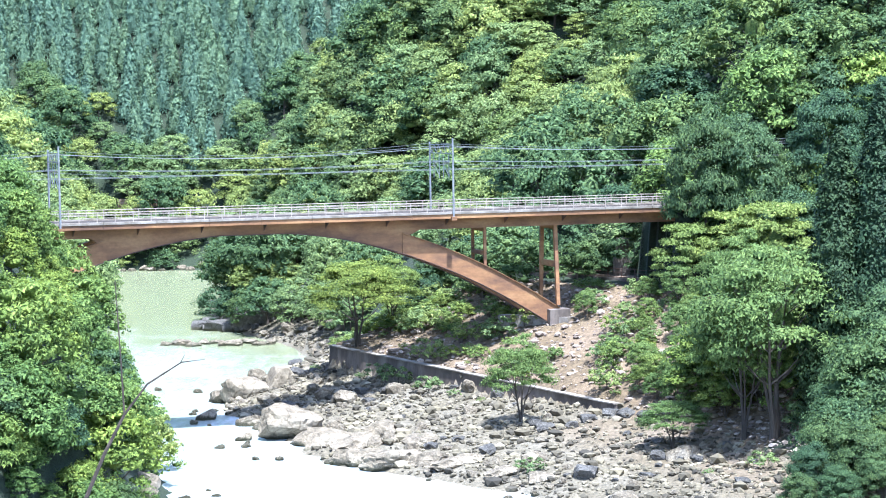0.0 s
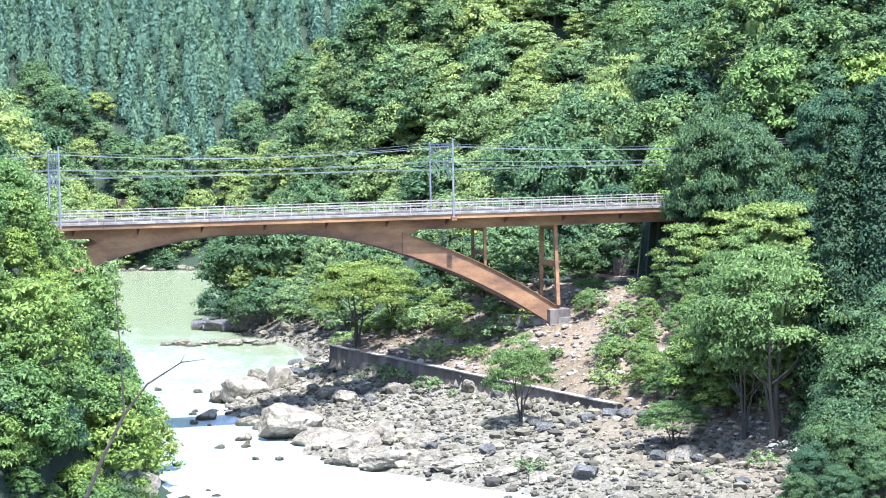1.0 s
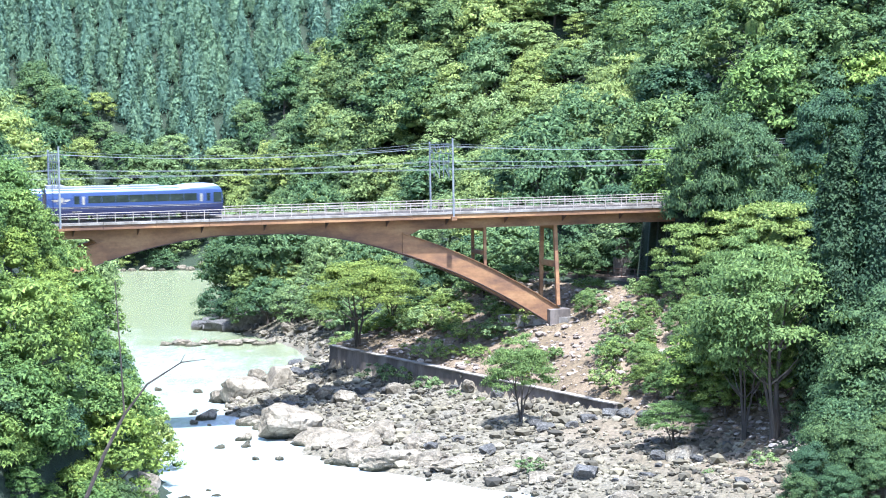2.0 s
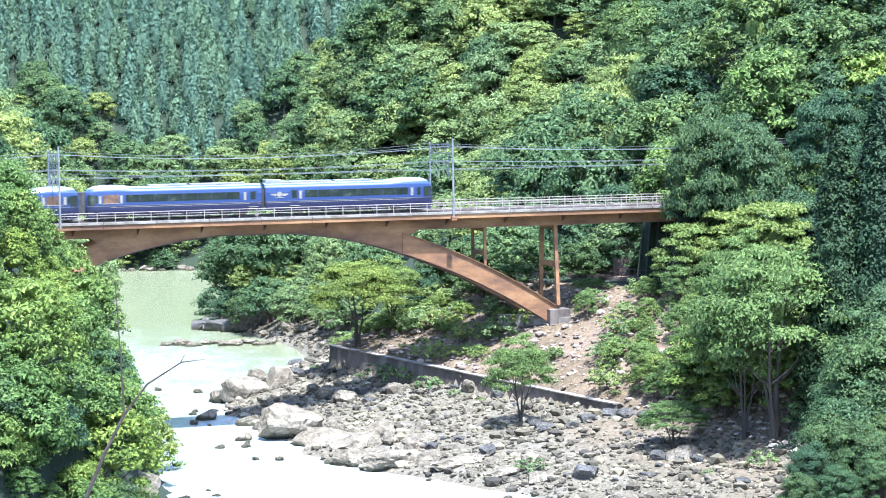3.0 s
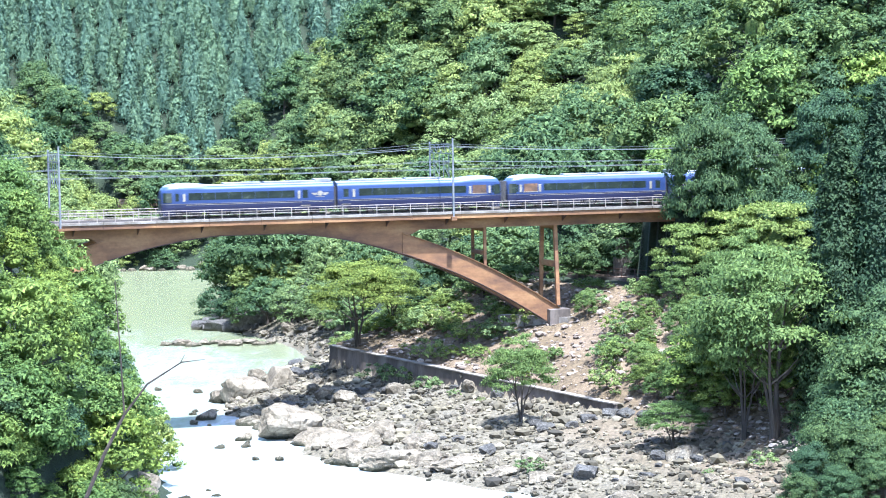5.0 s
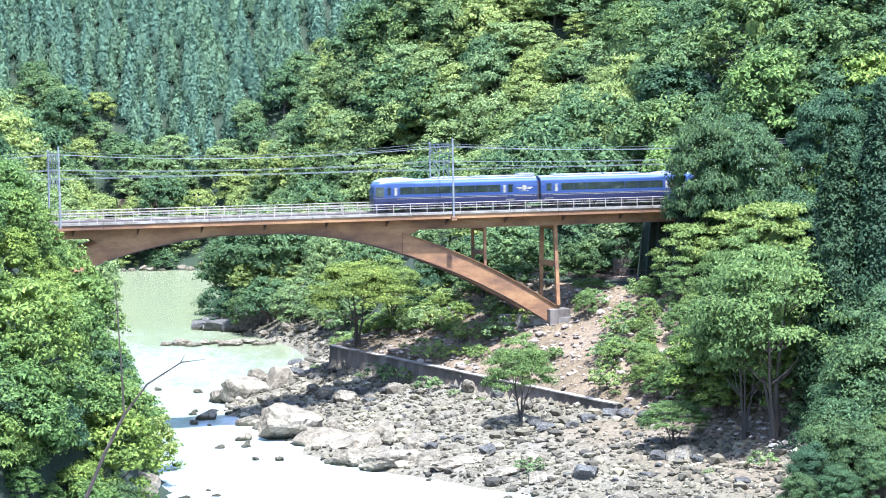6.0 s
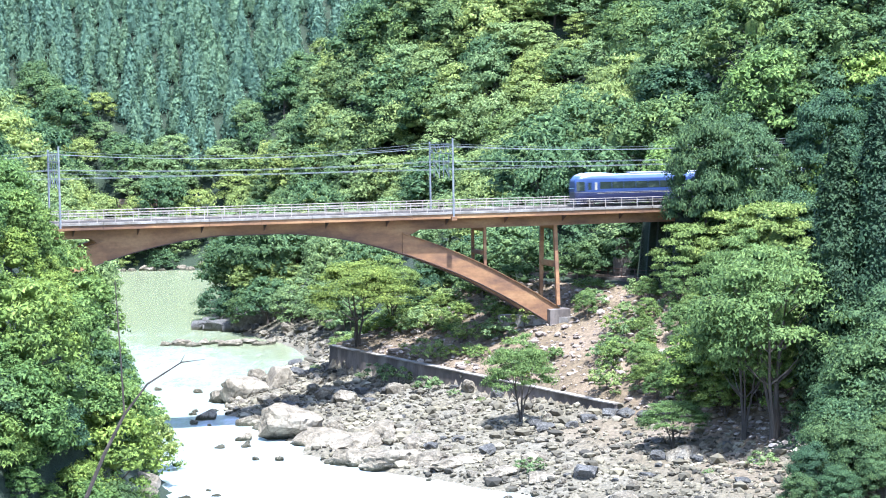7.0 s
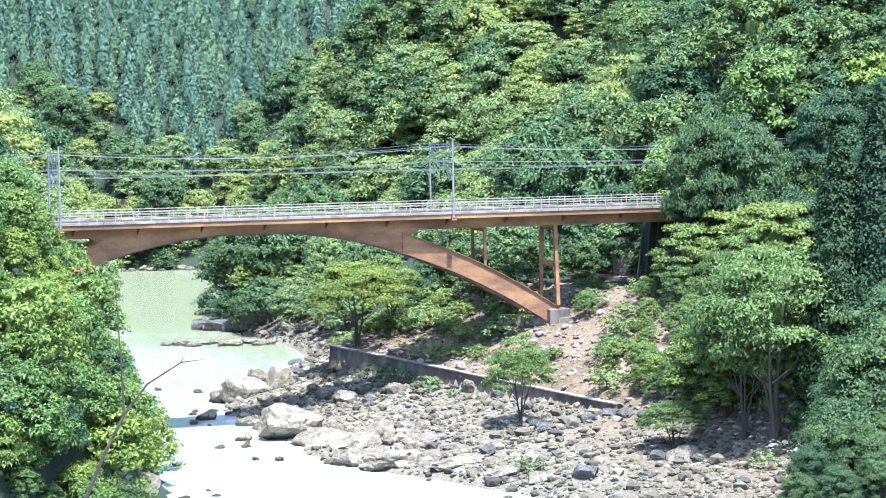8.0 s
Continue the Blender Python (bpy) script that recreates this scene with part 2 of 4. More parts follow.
def build_ground():
    xs = np.concatenate([np.linspace(-900, -130, 24), np.arange(-124, -60, 3.0), np.arange(-60, 56, 0.8), np.arange(56, 130, 3.0), np.linspace(136, 900, 24)])
    ys = np.concatenate([np.linspace(-300, 170, 40), np.arange(174, 192, 2.0), np.arange(192, 300, 0.8), np.arange(300, 420, 2.0), np.arange(420, 700, 5.0), np.linspace(706, 1600, 24)])
    gx, gy = np.meshgrid(xs, ys)
    gz = height(gx, gy)
    n = gx.size
    verts = []
    cover = np.zeros((n, 4), np.float32)
    low = toe_r(gy)
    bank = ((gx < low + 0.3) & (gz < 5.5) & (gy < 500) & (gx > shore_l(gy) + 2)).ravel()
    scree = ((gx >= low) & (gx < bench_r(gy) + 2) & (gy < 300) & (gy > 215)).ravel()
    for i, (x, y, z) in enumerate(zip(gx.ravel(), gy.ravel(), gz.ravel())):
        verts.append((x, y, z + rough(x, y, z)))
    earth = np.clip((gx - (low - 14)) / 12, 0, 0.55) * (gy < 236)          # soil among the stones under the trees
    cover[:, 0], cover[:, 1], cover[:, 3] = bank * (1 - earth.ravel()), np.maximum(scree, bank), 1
    w = len(xs)
    faces = [(j * w + i, j * w + i + 1, (j + 1) * w + i + 1, (j + 1) * w + i) for j in range(len(ys) - 1) for i in range(w - 1)]
    m = Nodes("ground")
    att = m.add("ShaderNodeVertexColor")
    att.layer_name = "cover"
    sep = m.add("ShaderNodeSeparateColor")
    m.tree.links.new(att.outputs[0], sep.inputs[0])
    grain = m.noise(2.2, 8, 0.75)
    patch = m.noise(0.12, 5, 0.6)
    gravel = m.ramp(grain, [(0.3, (0.05, 0.044, 0.031)), (0.5, (0.14, 0.122, 0.086)), (0.7, (0.25, 0.222, 0.165))])
    gravel = m.mix(1.0, gravel, m.ramp(patch, [(0.35, (0.8, 0.76, 0.66)), (0.65, (1, 1, 1))]), "MULTIPLY")
    dirt = m.ramp(grain, [(0.3, (0.068, 0.05, 0.032)), (0.5, (0.165, 0.124, 0.08)), (0.7, (0.275, 0.216, 0.148))])
    dirt = m.mix(1.0, dirt, m.ramp(patch, [(0.4, (0.66, 0.62, 0.5)), (0.6, (1.05, 1, 0.95))]), "MULTIPLY")
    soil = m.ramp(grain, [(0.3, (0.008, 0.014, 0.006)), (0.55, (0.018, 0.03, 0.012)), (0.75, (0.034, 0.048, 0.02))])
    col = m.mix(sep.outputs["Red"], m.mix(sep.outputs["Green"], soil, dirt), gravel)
    m.bump(grain, 0.3, 0.8)
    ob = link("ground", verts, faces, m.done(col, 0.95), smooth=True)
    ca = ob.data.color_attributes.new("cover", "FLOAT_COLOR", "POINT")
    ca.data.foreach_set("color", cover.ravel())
    tagged(ob, "rocky gorge ground with gravel bank and wooded slopes", "ground", kind="structure")


def build_water():
    m = Nodes("river_water")
    pos = m.add("ShaderNodeNewGeometry").outputs["Position"]
    sep = m.add("ShaderNodeSeparateXYZ")
    m.tree.links.new(pos, sep.inputs[0])
    ripple = m.noise(0.5, 5, 0.6, stretch=(1.0, 0.3, 1))
    broad = m.noise(0.05, 3, 0.5, vector=pos, stretch=(1.0, 0.4, 1))
    near = m.math("DIVIDE", m.math("SUBTRACT", 385.0, sep.outputs["Y"]), 150.0)
    foam = m.math("ADD", near, m.math("MULTIPLY", m.math("SUBTRACT", broad, 0.5), 2.2))
    foam = m.math("ADD", foam, m.math("MULTIPLY", m.math("SUBTRACT", ripple, 0.5), 1.2))
    col = m.ramp(foam, [(0.0, (0.17, 0.185, 0.105)), (0.4, (0.235, 0.26, 0.19)), (0.8, (0.30, 0.335, 0.31)), (1.0, (0.44, 0.485, 0.495))])
    m.bump(ripple, 0.25, 0.5)
    mat = m.done(col, 0.22)
    m.bsdf.inputs["IOR"].default_value = 1.33
    xs, ys = np.linspace(-190, 80, 46), np.linspace(90, 590, 80)
    verts = [(x, y, 0.03 * math.sin(x * 0.9) * math.cos(y * 0.6)) for y in ys for x in xs]
    w = len(xs)
    faces = [(j * w + i, j * w + i + 1, (j + 1) * w + i + 1, (j + 1) * w + i) for j in range(len(ys) - 1) for i in range(w - 1)]
    ob = link("water", verts, faces, mat, smooth=True)
    return tagged(ob, "milky green river water breaking into white rapids", "river", kind="structure")


build_ground()
river = build_water()

# ---- the railway bridge ----
ARCH_TOP, ARCH_MID, ARCH_K = 22.7, -18.0, 0.0093   # underside of the arch: crown height, its place, curvature
S0, S1 = -47.0, 36.0                               # ends of the deck
SPLIT = 0.0                                        # here the rib leaves the girder


def arch_under(s):
    return ARCH_TOP - ARCH_K * (s - ARCH_MID) ** 2


def plate(bm, pts, y0, y1):
    """A plate of outline pts (s, z) between y0 and y1."""
    a = [bm.verts.new((s, y0, z)) for s, z in pts]
    b = [bm.verts.new((s, y1, z)) for s, z in pts]
    bm.faces.new(a)
    bm.faces.new(b[::-1])
    n = len(pts)
    for i in range(n):
        bm.faces.new((a[i], a[(i + 1) % n], b[(i + 1) % n], b[i]))
    return bm


def build_bridge():
    root = new("railway_bridge")
    root.matrix_world = Matrix.Translation((BR[0], BR[1], 0)) @ pose(0, 0, 0, 0, 0, 17)
    tagged(root, "rust-brown weathering steel arch railway bridge over the river", "bridge")
    # deck slab in panels, joints between them
    step = (S1 - S0) / 14
    slab = bmesh.new()
    box(slab, S0, S1, -4.1, 4.1, 23.8, 24.02)
    part("deck_slab", slab, CONCRETE, root, "grey concrete deck slab")
    for side in (-1, 1):
        for i in range(14):
            a, b = S0 + i * step + 0.015, S0 + (i + 1) * step - 0.015
            ob = part("edge_beam", box(bmesh.new(), a, b, min(side * 4.08, side * 4.4), max(side * 4.08, side * 4.4), 24.2, 24.5, 0.025), CONCRETE, root)
            ob = part("fascia_plate", box(bmesh.new(), a, b, min(side * 4.12, side * 4.3), max(side * 4.12, side * 4.3), 23.7, 24.2), RUST, root)
    # main girders: deep web that runs into the arch
    for side in (-1, 1):
        y0, y1 = side * 2.5 - 0.15, side * 2.5 + 0.15
        pts = [(s, 23.8) for s in (S0, S1)] + [(S1, 22.55), (SPLIT + 2.0, 22.55), (SPLIT + 0.6, 21.9)]
        n = 30
        for i in range(n + 1):
            s = SPLIT + (-34.5 - SPLIT) * i / n
            pts.append((s, min(22.55, arch_under(s))))
        pts += [(-35.0, 20.1)]
        # rounded hole beside the left spandrel
        for k in range(9):
            a = radians(-90 + 180 * k / 8)
            pts.append((-36.6 + 1.0 * math.cos(a), 21.8 + 0.85 * math.sin(a)))
        pts += [(S0, 22.65)]
        part("girder", plate(bmesh.new(), pts, y0, y1), RUST, root)
        part("bottom_flange", box(bmesh.new(), SPLIT + 2.0, S1, side * 2.5 - 0.35, side * 2.5 + 0.35, 22.47, 22.55), RUST, root)
        # ribs down to the springings
        for ends in ((SPLIT - 0.4, 19.2), (-35.0, -51.0)):
            m = 18
            ss = [ends[0] + (ends[1] - ends[0]) * i / m for i in range(m + 1)]
            low = [(s, arch_under(s)) for s in ss]
            top = [(s, arch_under(s) + 2.25 + 0.012 * abs(s - ends[0])) for s in ss]
            part("arch_rib", plate(bmesh.new(), low + top[::-1], side * 2.5 - 0.32, side * 2.5 + 0.32), RUST, root)
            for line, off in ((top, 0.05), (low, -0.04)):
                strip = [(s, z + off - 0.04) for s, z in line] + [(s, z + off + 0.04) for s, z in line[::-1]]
                # the lower flange takes the darker copy as its shade
                part("rib_flange", plate(bmesh.new(), strip, side * 2.5 - 0.5, side * 2.5 + 0.5), RUST_SHADE_FENCE if off < 0 else RUST, root)
        bm = bmesh.new()
        for i in range(24):
            sa = SPLIT + (-34.5 - SPLIT) * i / 24
            sb = SPLIT + (-34.5 - SPLIT) * (i + 1) / 24
            beam(bm, (sa, side * 2.5, min(22.55, arch_under(sa)) - 0.04), (sb, side * 2.5, min(22.55, arch_under(sb)) - 0.04), 0.9, 0.08)
        part("arch_flange", bm, RUST_SHADE_FENCE, root)
        # stiffeners and brackets under the overhang, their shade put into the colour
        for i in range(12):
            s = S0 + 1.5 + i * 7.2
            bm = bmesh.new()
            pl = [(side * 2.66, 23.78), (side * 4.1, 23.78), (side * 4.1, 23.6), (side * 2.66, 22.9)]
            a = [bm.verts.new((s - 0.03, y, z)) for y, z in pl]
            b = [bm.verts.new((s + 0.03, y, z)) for y, z in pl]
            bm.faces.new(a), bm.faces.new(b[::-1])
            for k in range(4):
                bm.faces.new((a[k], a[(k + 1) % 4], b[(k + 1) % 4], b[k]))
            part("bracket", bm, RUST_SHADE_FENCE, root)
    # cross bracing between the girders, in the same shade colour
    for i in range(20):
        s = S0 + 2 + i * 4.2
        part("cross_beam", box(bmesh.new(), s - 0.12, s + 0.12, -2.35, 2.35, 23.0, 23.6), RUST_SHADE_FENCE, root)
    # columns over the rib, in frames
    for s, foot in ((9.75, arch_under(9.75) + 2.3), (18.5, 13.0)):
        for side in (-1, 1):
            w = 0.32 if foot > 14 else 0.42
            lean = 0.0 if foot > 14 else 0.75
            part("column", beam(bmesh.new(), (s, side * (2.3 + lean), foot), (s, side * 2.3, 22.5), w, w * 1.1), RUST, root)
        part("strut", box(bmesh.new(), s - 0.15, s + 0.15, -2.3, 2.3, 19.2 if foot > 14 else 17.5, 19.7 if foot > 14 else 18.2), RUST, root)
        part("strut", box(bmesh.new(), s - 0.15, s + 0.15, -2.3, 2.3, 22.0, 22.5), RUST, root)
    # abutment blocks
    for side in (-1, 1):
        part("springing_block", box(bmesh.new(), 17.2, 19.8, side * 2.6 - 1.2, side * 2.6 + 1.2, 8.5, 12.6, 0.08), OLD_CONCRETE, root, "stained concrete springing block")
    part("abutment", box(bmesh.new(), S0 - 2, S0 - 0.1, -4.2, 4.2, 14, 23.75, 0.05), OLD_CONCRETE, root, "concrete abutment in the bank")
    part("abutment", box(bmesh.new(), S1 + 0.1, S1 + 2.5, -4.2, 4.2, 14, 23.75, 0.05), OLD_CONCRETE, root, "concrete abutment in the bank")
    # railings on both edges
    for side in (-1, 1):
        y = side * 4.24
        for z, r in ((25.52, 0.042), (25.25, 0.026), (24.98, 0.026)):
            part("rail_bar", tube(bmesh.new(), [(S0 - 3, y, z), (S1 + 6, y, z)], r, 6), RAIL_PAINT, root)
        i = 0
        s = S0 - 2.8
        while s < S1 + 6:
            part("railing_post", box(bmesh.new(), s - 0.04, s + 0.04, y - 0.04, y + 0.04, 24.48, 25.5), RAIL_PAINT, root)
            s += 2.0
    return root


def build_track():
    """Ballast, sleepers and rails of the two tracks, which run on past the bridge."""
    root = new("railway_track")
    root.matrix_world = Matrix.Translation((BR[0], BR[1], 0)) @ pose(0, 0, 0, 0, 0, 17)
    tagged(root, "double railway track on brown ballast along the bridge", "track")
    part("ballast_bed", box(bmesh.new(), -150, 160, -3.9, 3.9, 24.0, 24.2), BALLAST, root)
    for o in (-1.9, 1.9):
        for k in (-0.53, 0.53):
            part("rail", box(bmesh.new(), -150, 160, o + k - 0.035, o + k + 0.035, 24.24, 24.4), IRON, root)
        me = None
        for i in range(120):
            s = -45 + i * 0.7
            if me is None:
                ob = part("sleeper", box(bmesh.new(), -0.12, 0.12, -1.05, 1.05, 24.12, 24.25), CONCRETE, root)
                me = ob.data
            else:
                ob = new("sleeper", me)
                ob.parent = root
            ob.location = (s, o, 0)


def build_mast(s):
    root = new("catenary_mast")
    root.matrix_world = Matrix.Translation(on_bridge(s, 0, 0)) @ pose(0, 0, 0, 0, 0, 17)
    tagged(root, "galvanised portal mast carrying the overhead wires", "mast", "masts along the bridge")
    for y, top in ((-4.62, 33.0), (4.62, 32.5)):
        part("pole", tube(bmesh.new(), [(0, y, 23.9), (0, y, top)], [0.13, 0.1], 10), GALV, root)
        bm = box(bmesh.new(), -0.3, 0.3, y - 0.25, y + 0.25, 23.5, 23.95)
        part("pole_bracket", bm, RUST, root)
    bm = bmesh.new()
    for z in (31.2, 32.2):
        beam(bm, (0, -4.6, z), (0, 4.6, z), 0.1, 0.1)
    for i in range(10):
        y = -4.6 + i * 0.92
        beam(bm, (0, y, 31.2 if i % 2 else 32.2), (0, y + 0.92, 32.2 if i % 2 else 31.2), 0.05, 0.05)
    part("portal_beam", bm, GALV, root)
    for o in (-1.9, 1.9):
        bm = bmesh.new()
        for y in (o - 1.1, o + 1.1):
            beam(bm, (0, y, 31.2), (0, y, 28.3), 0.07, 0.07)
        beam(bm, (0, o - 1.1, 30.3), (0, o + 1.1, 29.9), 0.06, 0.06)
        beam(bm, (0, o - 1.1, 28.6), (0, o + 1.1, 29.9), 0.05, 0.05)
        beam(bm, (0, o - 1.6, 30.2), (0, o + 1.6, 30.2), 0.08, 0.08)
        part("wire_arm", bm, GALV, root)
        for y in (o - 0.5, o + 0.5):
            bm = bmesh.new()
            for k in range(4):
                tube(bm, [(0, y, 29.95 + k * 0.09), (0, y, 30.0 + k * 0.09)], [0.09, 0.05], 8)
            part("insulator", bm, CONCRETE, root)


def build_wires():
    spans = [(-85.1, -39.9), (-39.9, 5.3), (5.3, 57.0), (57.0, 100)]
    for o, z, sag, r, label in ((-4.4, 32.1, 0.9, 0.045, "bare feeder wire between the masts"), (4.4, 32.0, 0.9, 0.035, "bare feeder wire between the masts"), (-1.9, 30.3, 0.5, 0.03, "messenger wire above the track"), (1.9, 30.3, 0.5, 0.03, "messenger wire above the track"), (-1.9, 29.3, 0.03, 0.03, "contact wire above the track"), (1.9, 29.3, 0.03, 0.03, "contact wire above the track"), (-3.4, 30.0, 0.7, 0.025, "thin line wire between the masts"), (3.6, 32.4, 1.0, 0.022, "thin line wire between the masts")):
        pts = []
        for a, b in spans:
            for k in range(13):
                u = k / 13
                pts.append(on_bridge(a + (b - a) * u, o, z - sag * 4 * u * (1 - u)))
        tagged(part("overhead_wire", tube(bmesh.new(), pts, r * 0.75, 4), GALV, None), label, "wire", "overhead wires")
    return


build_bridge()
build_track()
for s_mast in (-85.1, -39.9, 5.3, 57.0):
    build_mast(s_mast)
build_wires()

# ---- the train ----


def blue_body():
    m = Nodes("train_paint")
    sep = m.add("ShaderNodeSeparateXYZ")
    m.tree.links.new(m.coords(), sep.inputs[0])
    z = sep.outputs["Z"]
    grime = m.noise(1.5, 5, 0.6, stretch=(1, 1, 0.3))
    bands = m.add("ShaderNodeValToRGB")
    bands.color_ramp.interpolation = "CONSTANT"
    e = bands.color_ramp.elements
    while len(e) < 5:
        e.new(0.5)
    for k, (p, c) in zip(e, ((0.0, (0.022, 0.026, 0.062)), (0.415, (0.22, 0.2, 0.16)), (0.425, (0.031, 0.053, 0.142)), (0.82, (0.05, 0.08, 0.195)), (0.91, (0.29, 0.33, 0.41)))):
        k.position, k.color = p, (*c, 1)
    m.tree.links.new(m.math("DIVIDE", z, 4.0), bands.inputs[0])
    col = m.mix(0.3, bands.outputs[0], m.ramp(grime, [(0.3, (0.6, 0.6, 0.62)), (0.7, (1, 1, 1))]), "MULTIPLY")
    return m.done(col, 0.28)


TRAIN_BLUE = blue_body()
TRAIN_DARK = weathered("underframe", (0.02, 0.02, 0.022), (0.04, 0.04, 0.042), (0.08, 0.075, 0.07), 1.0, 0.7, 0.0)
ROOF_GREY = weathered("roof_grey", (0.16, 0.16, 0.18), (0.24, 0.25, 0.27), (0.34, 0.35, 0.37), 0.8, 0.6, 0.0)
TRIM = weathered("pale_trim", (0.22, 0.2, 0.16), (0.32, 0.29, 0.22), (0.4, 0.37, 0.3), 1.0, 0.5, 0.0)
ORANGE = weathered("orange_seat", (0.05, 0.03, 0.02), (0.12, 0.07, 0.04), (0.26, 0.13, 0.06), 1.0, 0.6, 0.0)


def dark_glass():
    m = Nodes("tinted_glass")
    col = m.ramp(m.noise(0.9, 4, 0.7), [(0.35, (0.012, 0.018, 0.016)), (0.6, (0.025, 0.035, 0.028)), (0.75, (0.09, 0.11, 0.08))])
    m.done(col, 0.06)
    return m.mat


GLASS = dark_glass()
CAR_LEN = 20.1


def car_section(nose):
    """Cross-section outline of a car body, half-width 1.42, from sill to roof."""
    half = [(1.36, 0.75), (1.42, 1.3), (1.42, 2.7), (1.36, 3.2), (1.18, 3.52), (0.8, 3.72), (0.35, 3.8)]
    return [(y, z) for y, z in half] + [(-y, z) for y, z in half[::-1]]


def build_car(name, nose_right, emblem):
    """One car, its driving end to +x or -x; its origin is at rail height in its middle."""
    root = new("train_car")
    tagged(root, name, "train", "cars of the blue train")
    d = 1 if nose_right else -1
    h = CAR_LEN / 2
    bm = bmesh.new()
    # stations along the body: place, width factor, roof lift, sill
    st = [(-h, 1.0, 0.0), (-h + 0.05, 1.0, 0.0), (h - 5.4, 1.0, 0.0), (h - 4.6, 1.0, 0.12), (h - 3.6, 1.0, 0.22), (h - 2.0, 0.99, 0.22), (h - 1.0, 0.95, 0.12), (h - 0.45, 0.88, -0.1), (h - 0.12, 0.78, -0.45), (h, 0.68, -0.85)]
    sec = car_section(True)
    rings = []
    for x, w, lift in st:
        ring = []
        for y, z in sec:
            zz = z + lift * max(0, (z - 2.4) / 1.4)
            ring.append(bm.verts.new((d * x, y * w, zz)))
        rings.append(ring)
    n = len(sec)
    for a, b in zip(rings, rings[1:]):
        for k in range(n):
            bm.faces.new((a[k], a[(k + 1) % n], b[(k + 1) % n], b[k]))
    bm.faces.new(rings[0])
    bm.faces.new(rings[-1][::-1])
    body = part("body", bm, TRAIN_BLUE, root, smooth=False)
    for p in body.data.polygons:
        p.use_smooth = abs(p.normal.z) > 0.15 and p.area < 8
    # windows on both sides
    for side in (-1, 1):
        y0, y1 = (1.40, 1.432) if side > 0 else (-1.432, -1.40)

        def panel(nm, x0, x1, z0, z1, mat, out=0.0, label=""):
            a, b = sorted((d * x0, d * x1))
            return part(nm, box(bmesh.new(), a, b, y0 + min(0, side * out), y1 + max(0, side * out), z0, z1), mat, root, label)

        if emblem:
            w0, w1, panes, door, strips = -5.4, 7.0, 8, -7.1, (-6.05, 7.35)
            for x0, x1, z0, z1 in ((-9.4, -8.75, 2.42, 2.56), (-8.05, -7.4, 2.42, 2.56), (-9.2, -8.75, 2.3, 2.4), (-8.05, -7.6, 2.3, 2.4), (-8.95, -7.85, 2.08, 2.13)):
                panel("emblem_wing", x0, x1, z0, z1, TRIM, 0.004, "gold emblem stroke")
            bm = tube(bmesh.new(), [(d * -8.4, side * 1.40, 2.5), (d * -8.4, side * 1.437, 2.5)], 0.3, 18)
            part("emblem_disc", bm, TRIM, root, "gold round emblem")
        else:
            w0, w1, panes, door, strips = -7.5, 5.6, 8, -9.5, (-8.25, 5.95, 8.35)
            panel("lounge_window", 6.4, 8.1, 2.0, 2.95, ORANGE, 0.002, "large window with orange curtain")
            panel("window_frame", 6.3, 8.2, 1.92, 1.99, TRIM, 0.006)
        step = (w1 - w0) / panes
        for i in range(panes):
            panel("window", w0 + i * step + 0.02, w0 + (i + 1) * step - 0.02, 2.08, 2.9, GLASS)
        panel("door", door, door + 0.9, 1.2, 3.0, TRAIN_BLUE, 0.004)
        panel("door_window", door + 0.15, door + 0.75, 2.0, 2.9, GLASS, 0.008)
        panel("door_sill", door - 0.1, door + 1.0, 1.12, 1.18, TRIM, 0.01)
        for x in strips:
            panel("emblem_strip", x, x + 0.28, 1.95, 2.85, TRIM, 0.004, "pale gold upright emblem strip")
        panel("cab_door", 8.0 if emblem else 8.75, 8.6 if emblem else 9.05, 1.2, 3.0, TRAIN_BLUE, 0.003)
        panel("door_window", 8.1 if emblem else 8.78, 8.5 if emblem else 9.02, 2.0, 2.85, GLASS, 0.007)
        bm = bmesh.new()
        strip = [(h - 1.15, 1.39), (h - 0.5, 1.29), (h - 0.16, 1.16)]
        lo = [bm.verts.new((d * x, side * (y + 0.02), 1.85)) for x, y in strip]
        hi = [bm.verts.new((d * x, side * (y - 0.02), 2.95)) for x, y in strip]
        for k in range(2):
            bm.faces.new((lo[k], lo[k + 1], hi[k + 1], hi[k]))
        part("cab_side_glass", bm, GLASS, root)
        panel("side_stripe", -9.9, 7.3, 1.52, 1.56, TRIM, 0.004)
    # nose window and lamps
    bm = bmesh.new()
    pts = [(h - 0.80, 0.95, 3.35), (h - 0.30, 1.0, 2.75), (h - 0.02, 0.95, 2.1)]
    va = [bm.verts.new((d * (x + 0.05), -y, z)) for x, y, z in pts]
    vb = [bm.verts.new((d * (x + 0.05), y, z)) for x, y, z in pts]
    for i in range(2):
        bm.faces.new((va[i], vb[i], vb[i + 1], va[i + 1]))
    part("windscreen", bm, GLASS, root)
    part("nose_skirt", box(bmesh.new(), *sorted((d * (h - 1.6), d * (h - 0.15))), -1.1, 1.1, 0.25, 0.8, 0.1), TRAIN_BLUE, root)
    part("coupler", box(bmesh.new(), *sorted((d * (h - 0.4), d * (h + 0.35))), -0.15, 0.15, 0.7, 1.0), TRAIN_DARK, root)
    part("gangway", box(bmesh.new(), *sorted((d * (-h - 0.3), d * (-h + 0.02))), -0.6, 0.6, 0.9, 3.2), TRAIN_DARK, root)
    if not emblem:
        part("nose_gangway", box(bmesh.new(), *sorted((d * (h - 0.5), d * (h + 0.4))), -0.55, 0.55, 0.85, 3.3, 0.06), TRAIN_DARK, root, "dark rubber gangway bellows")
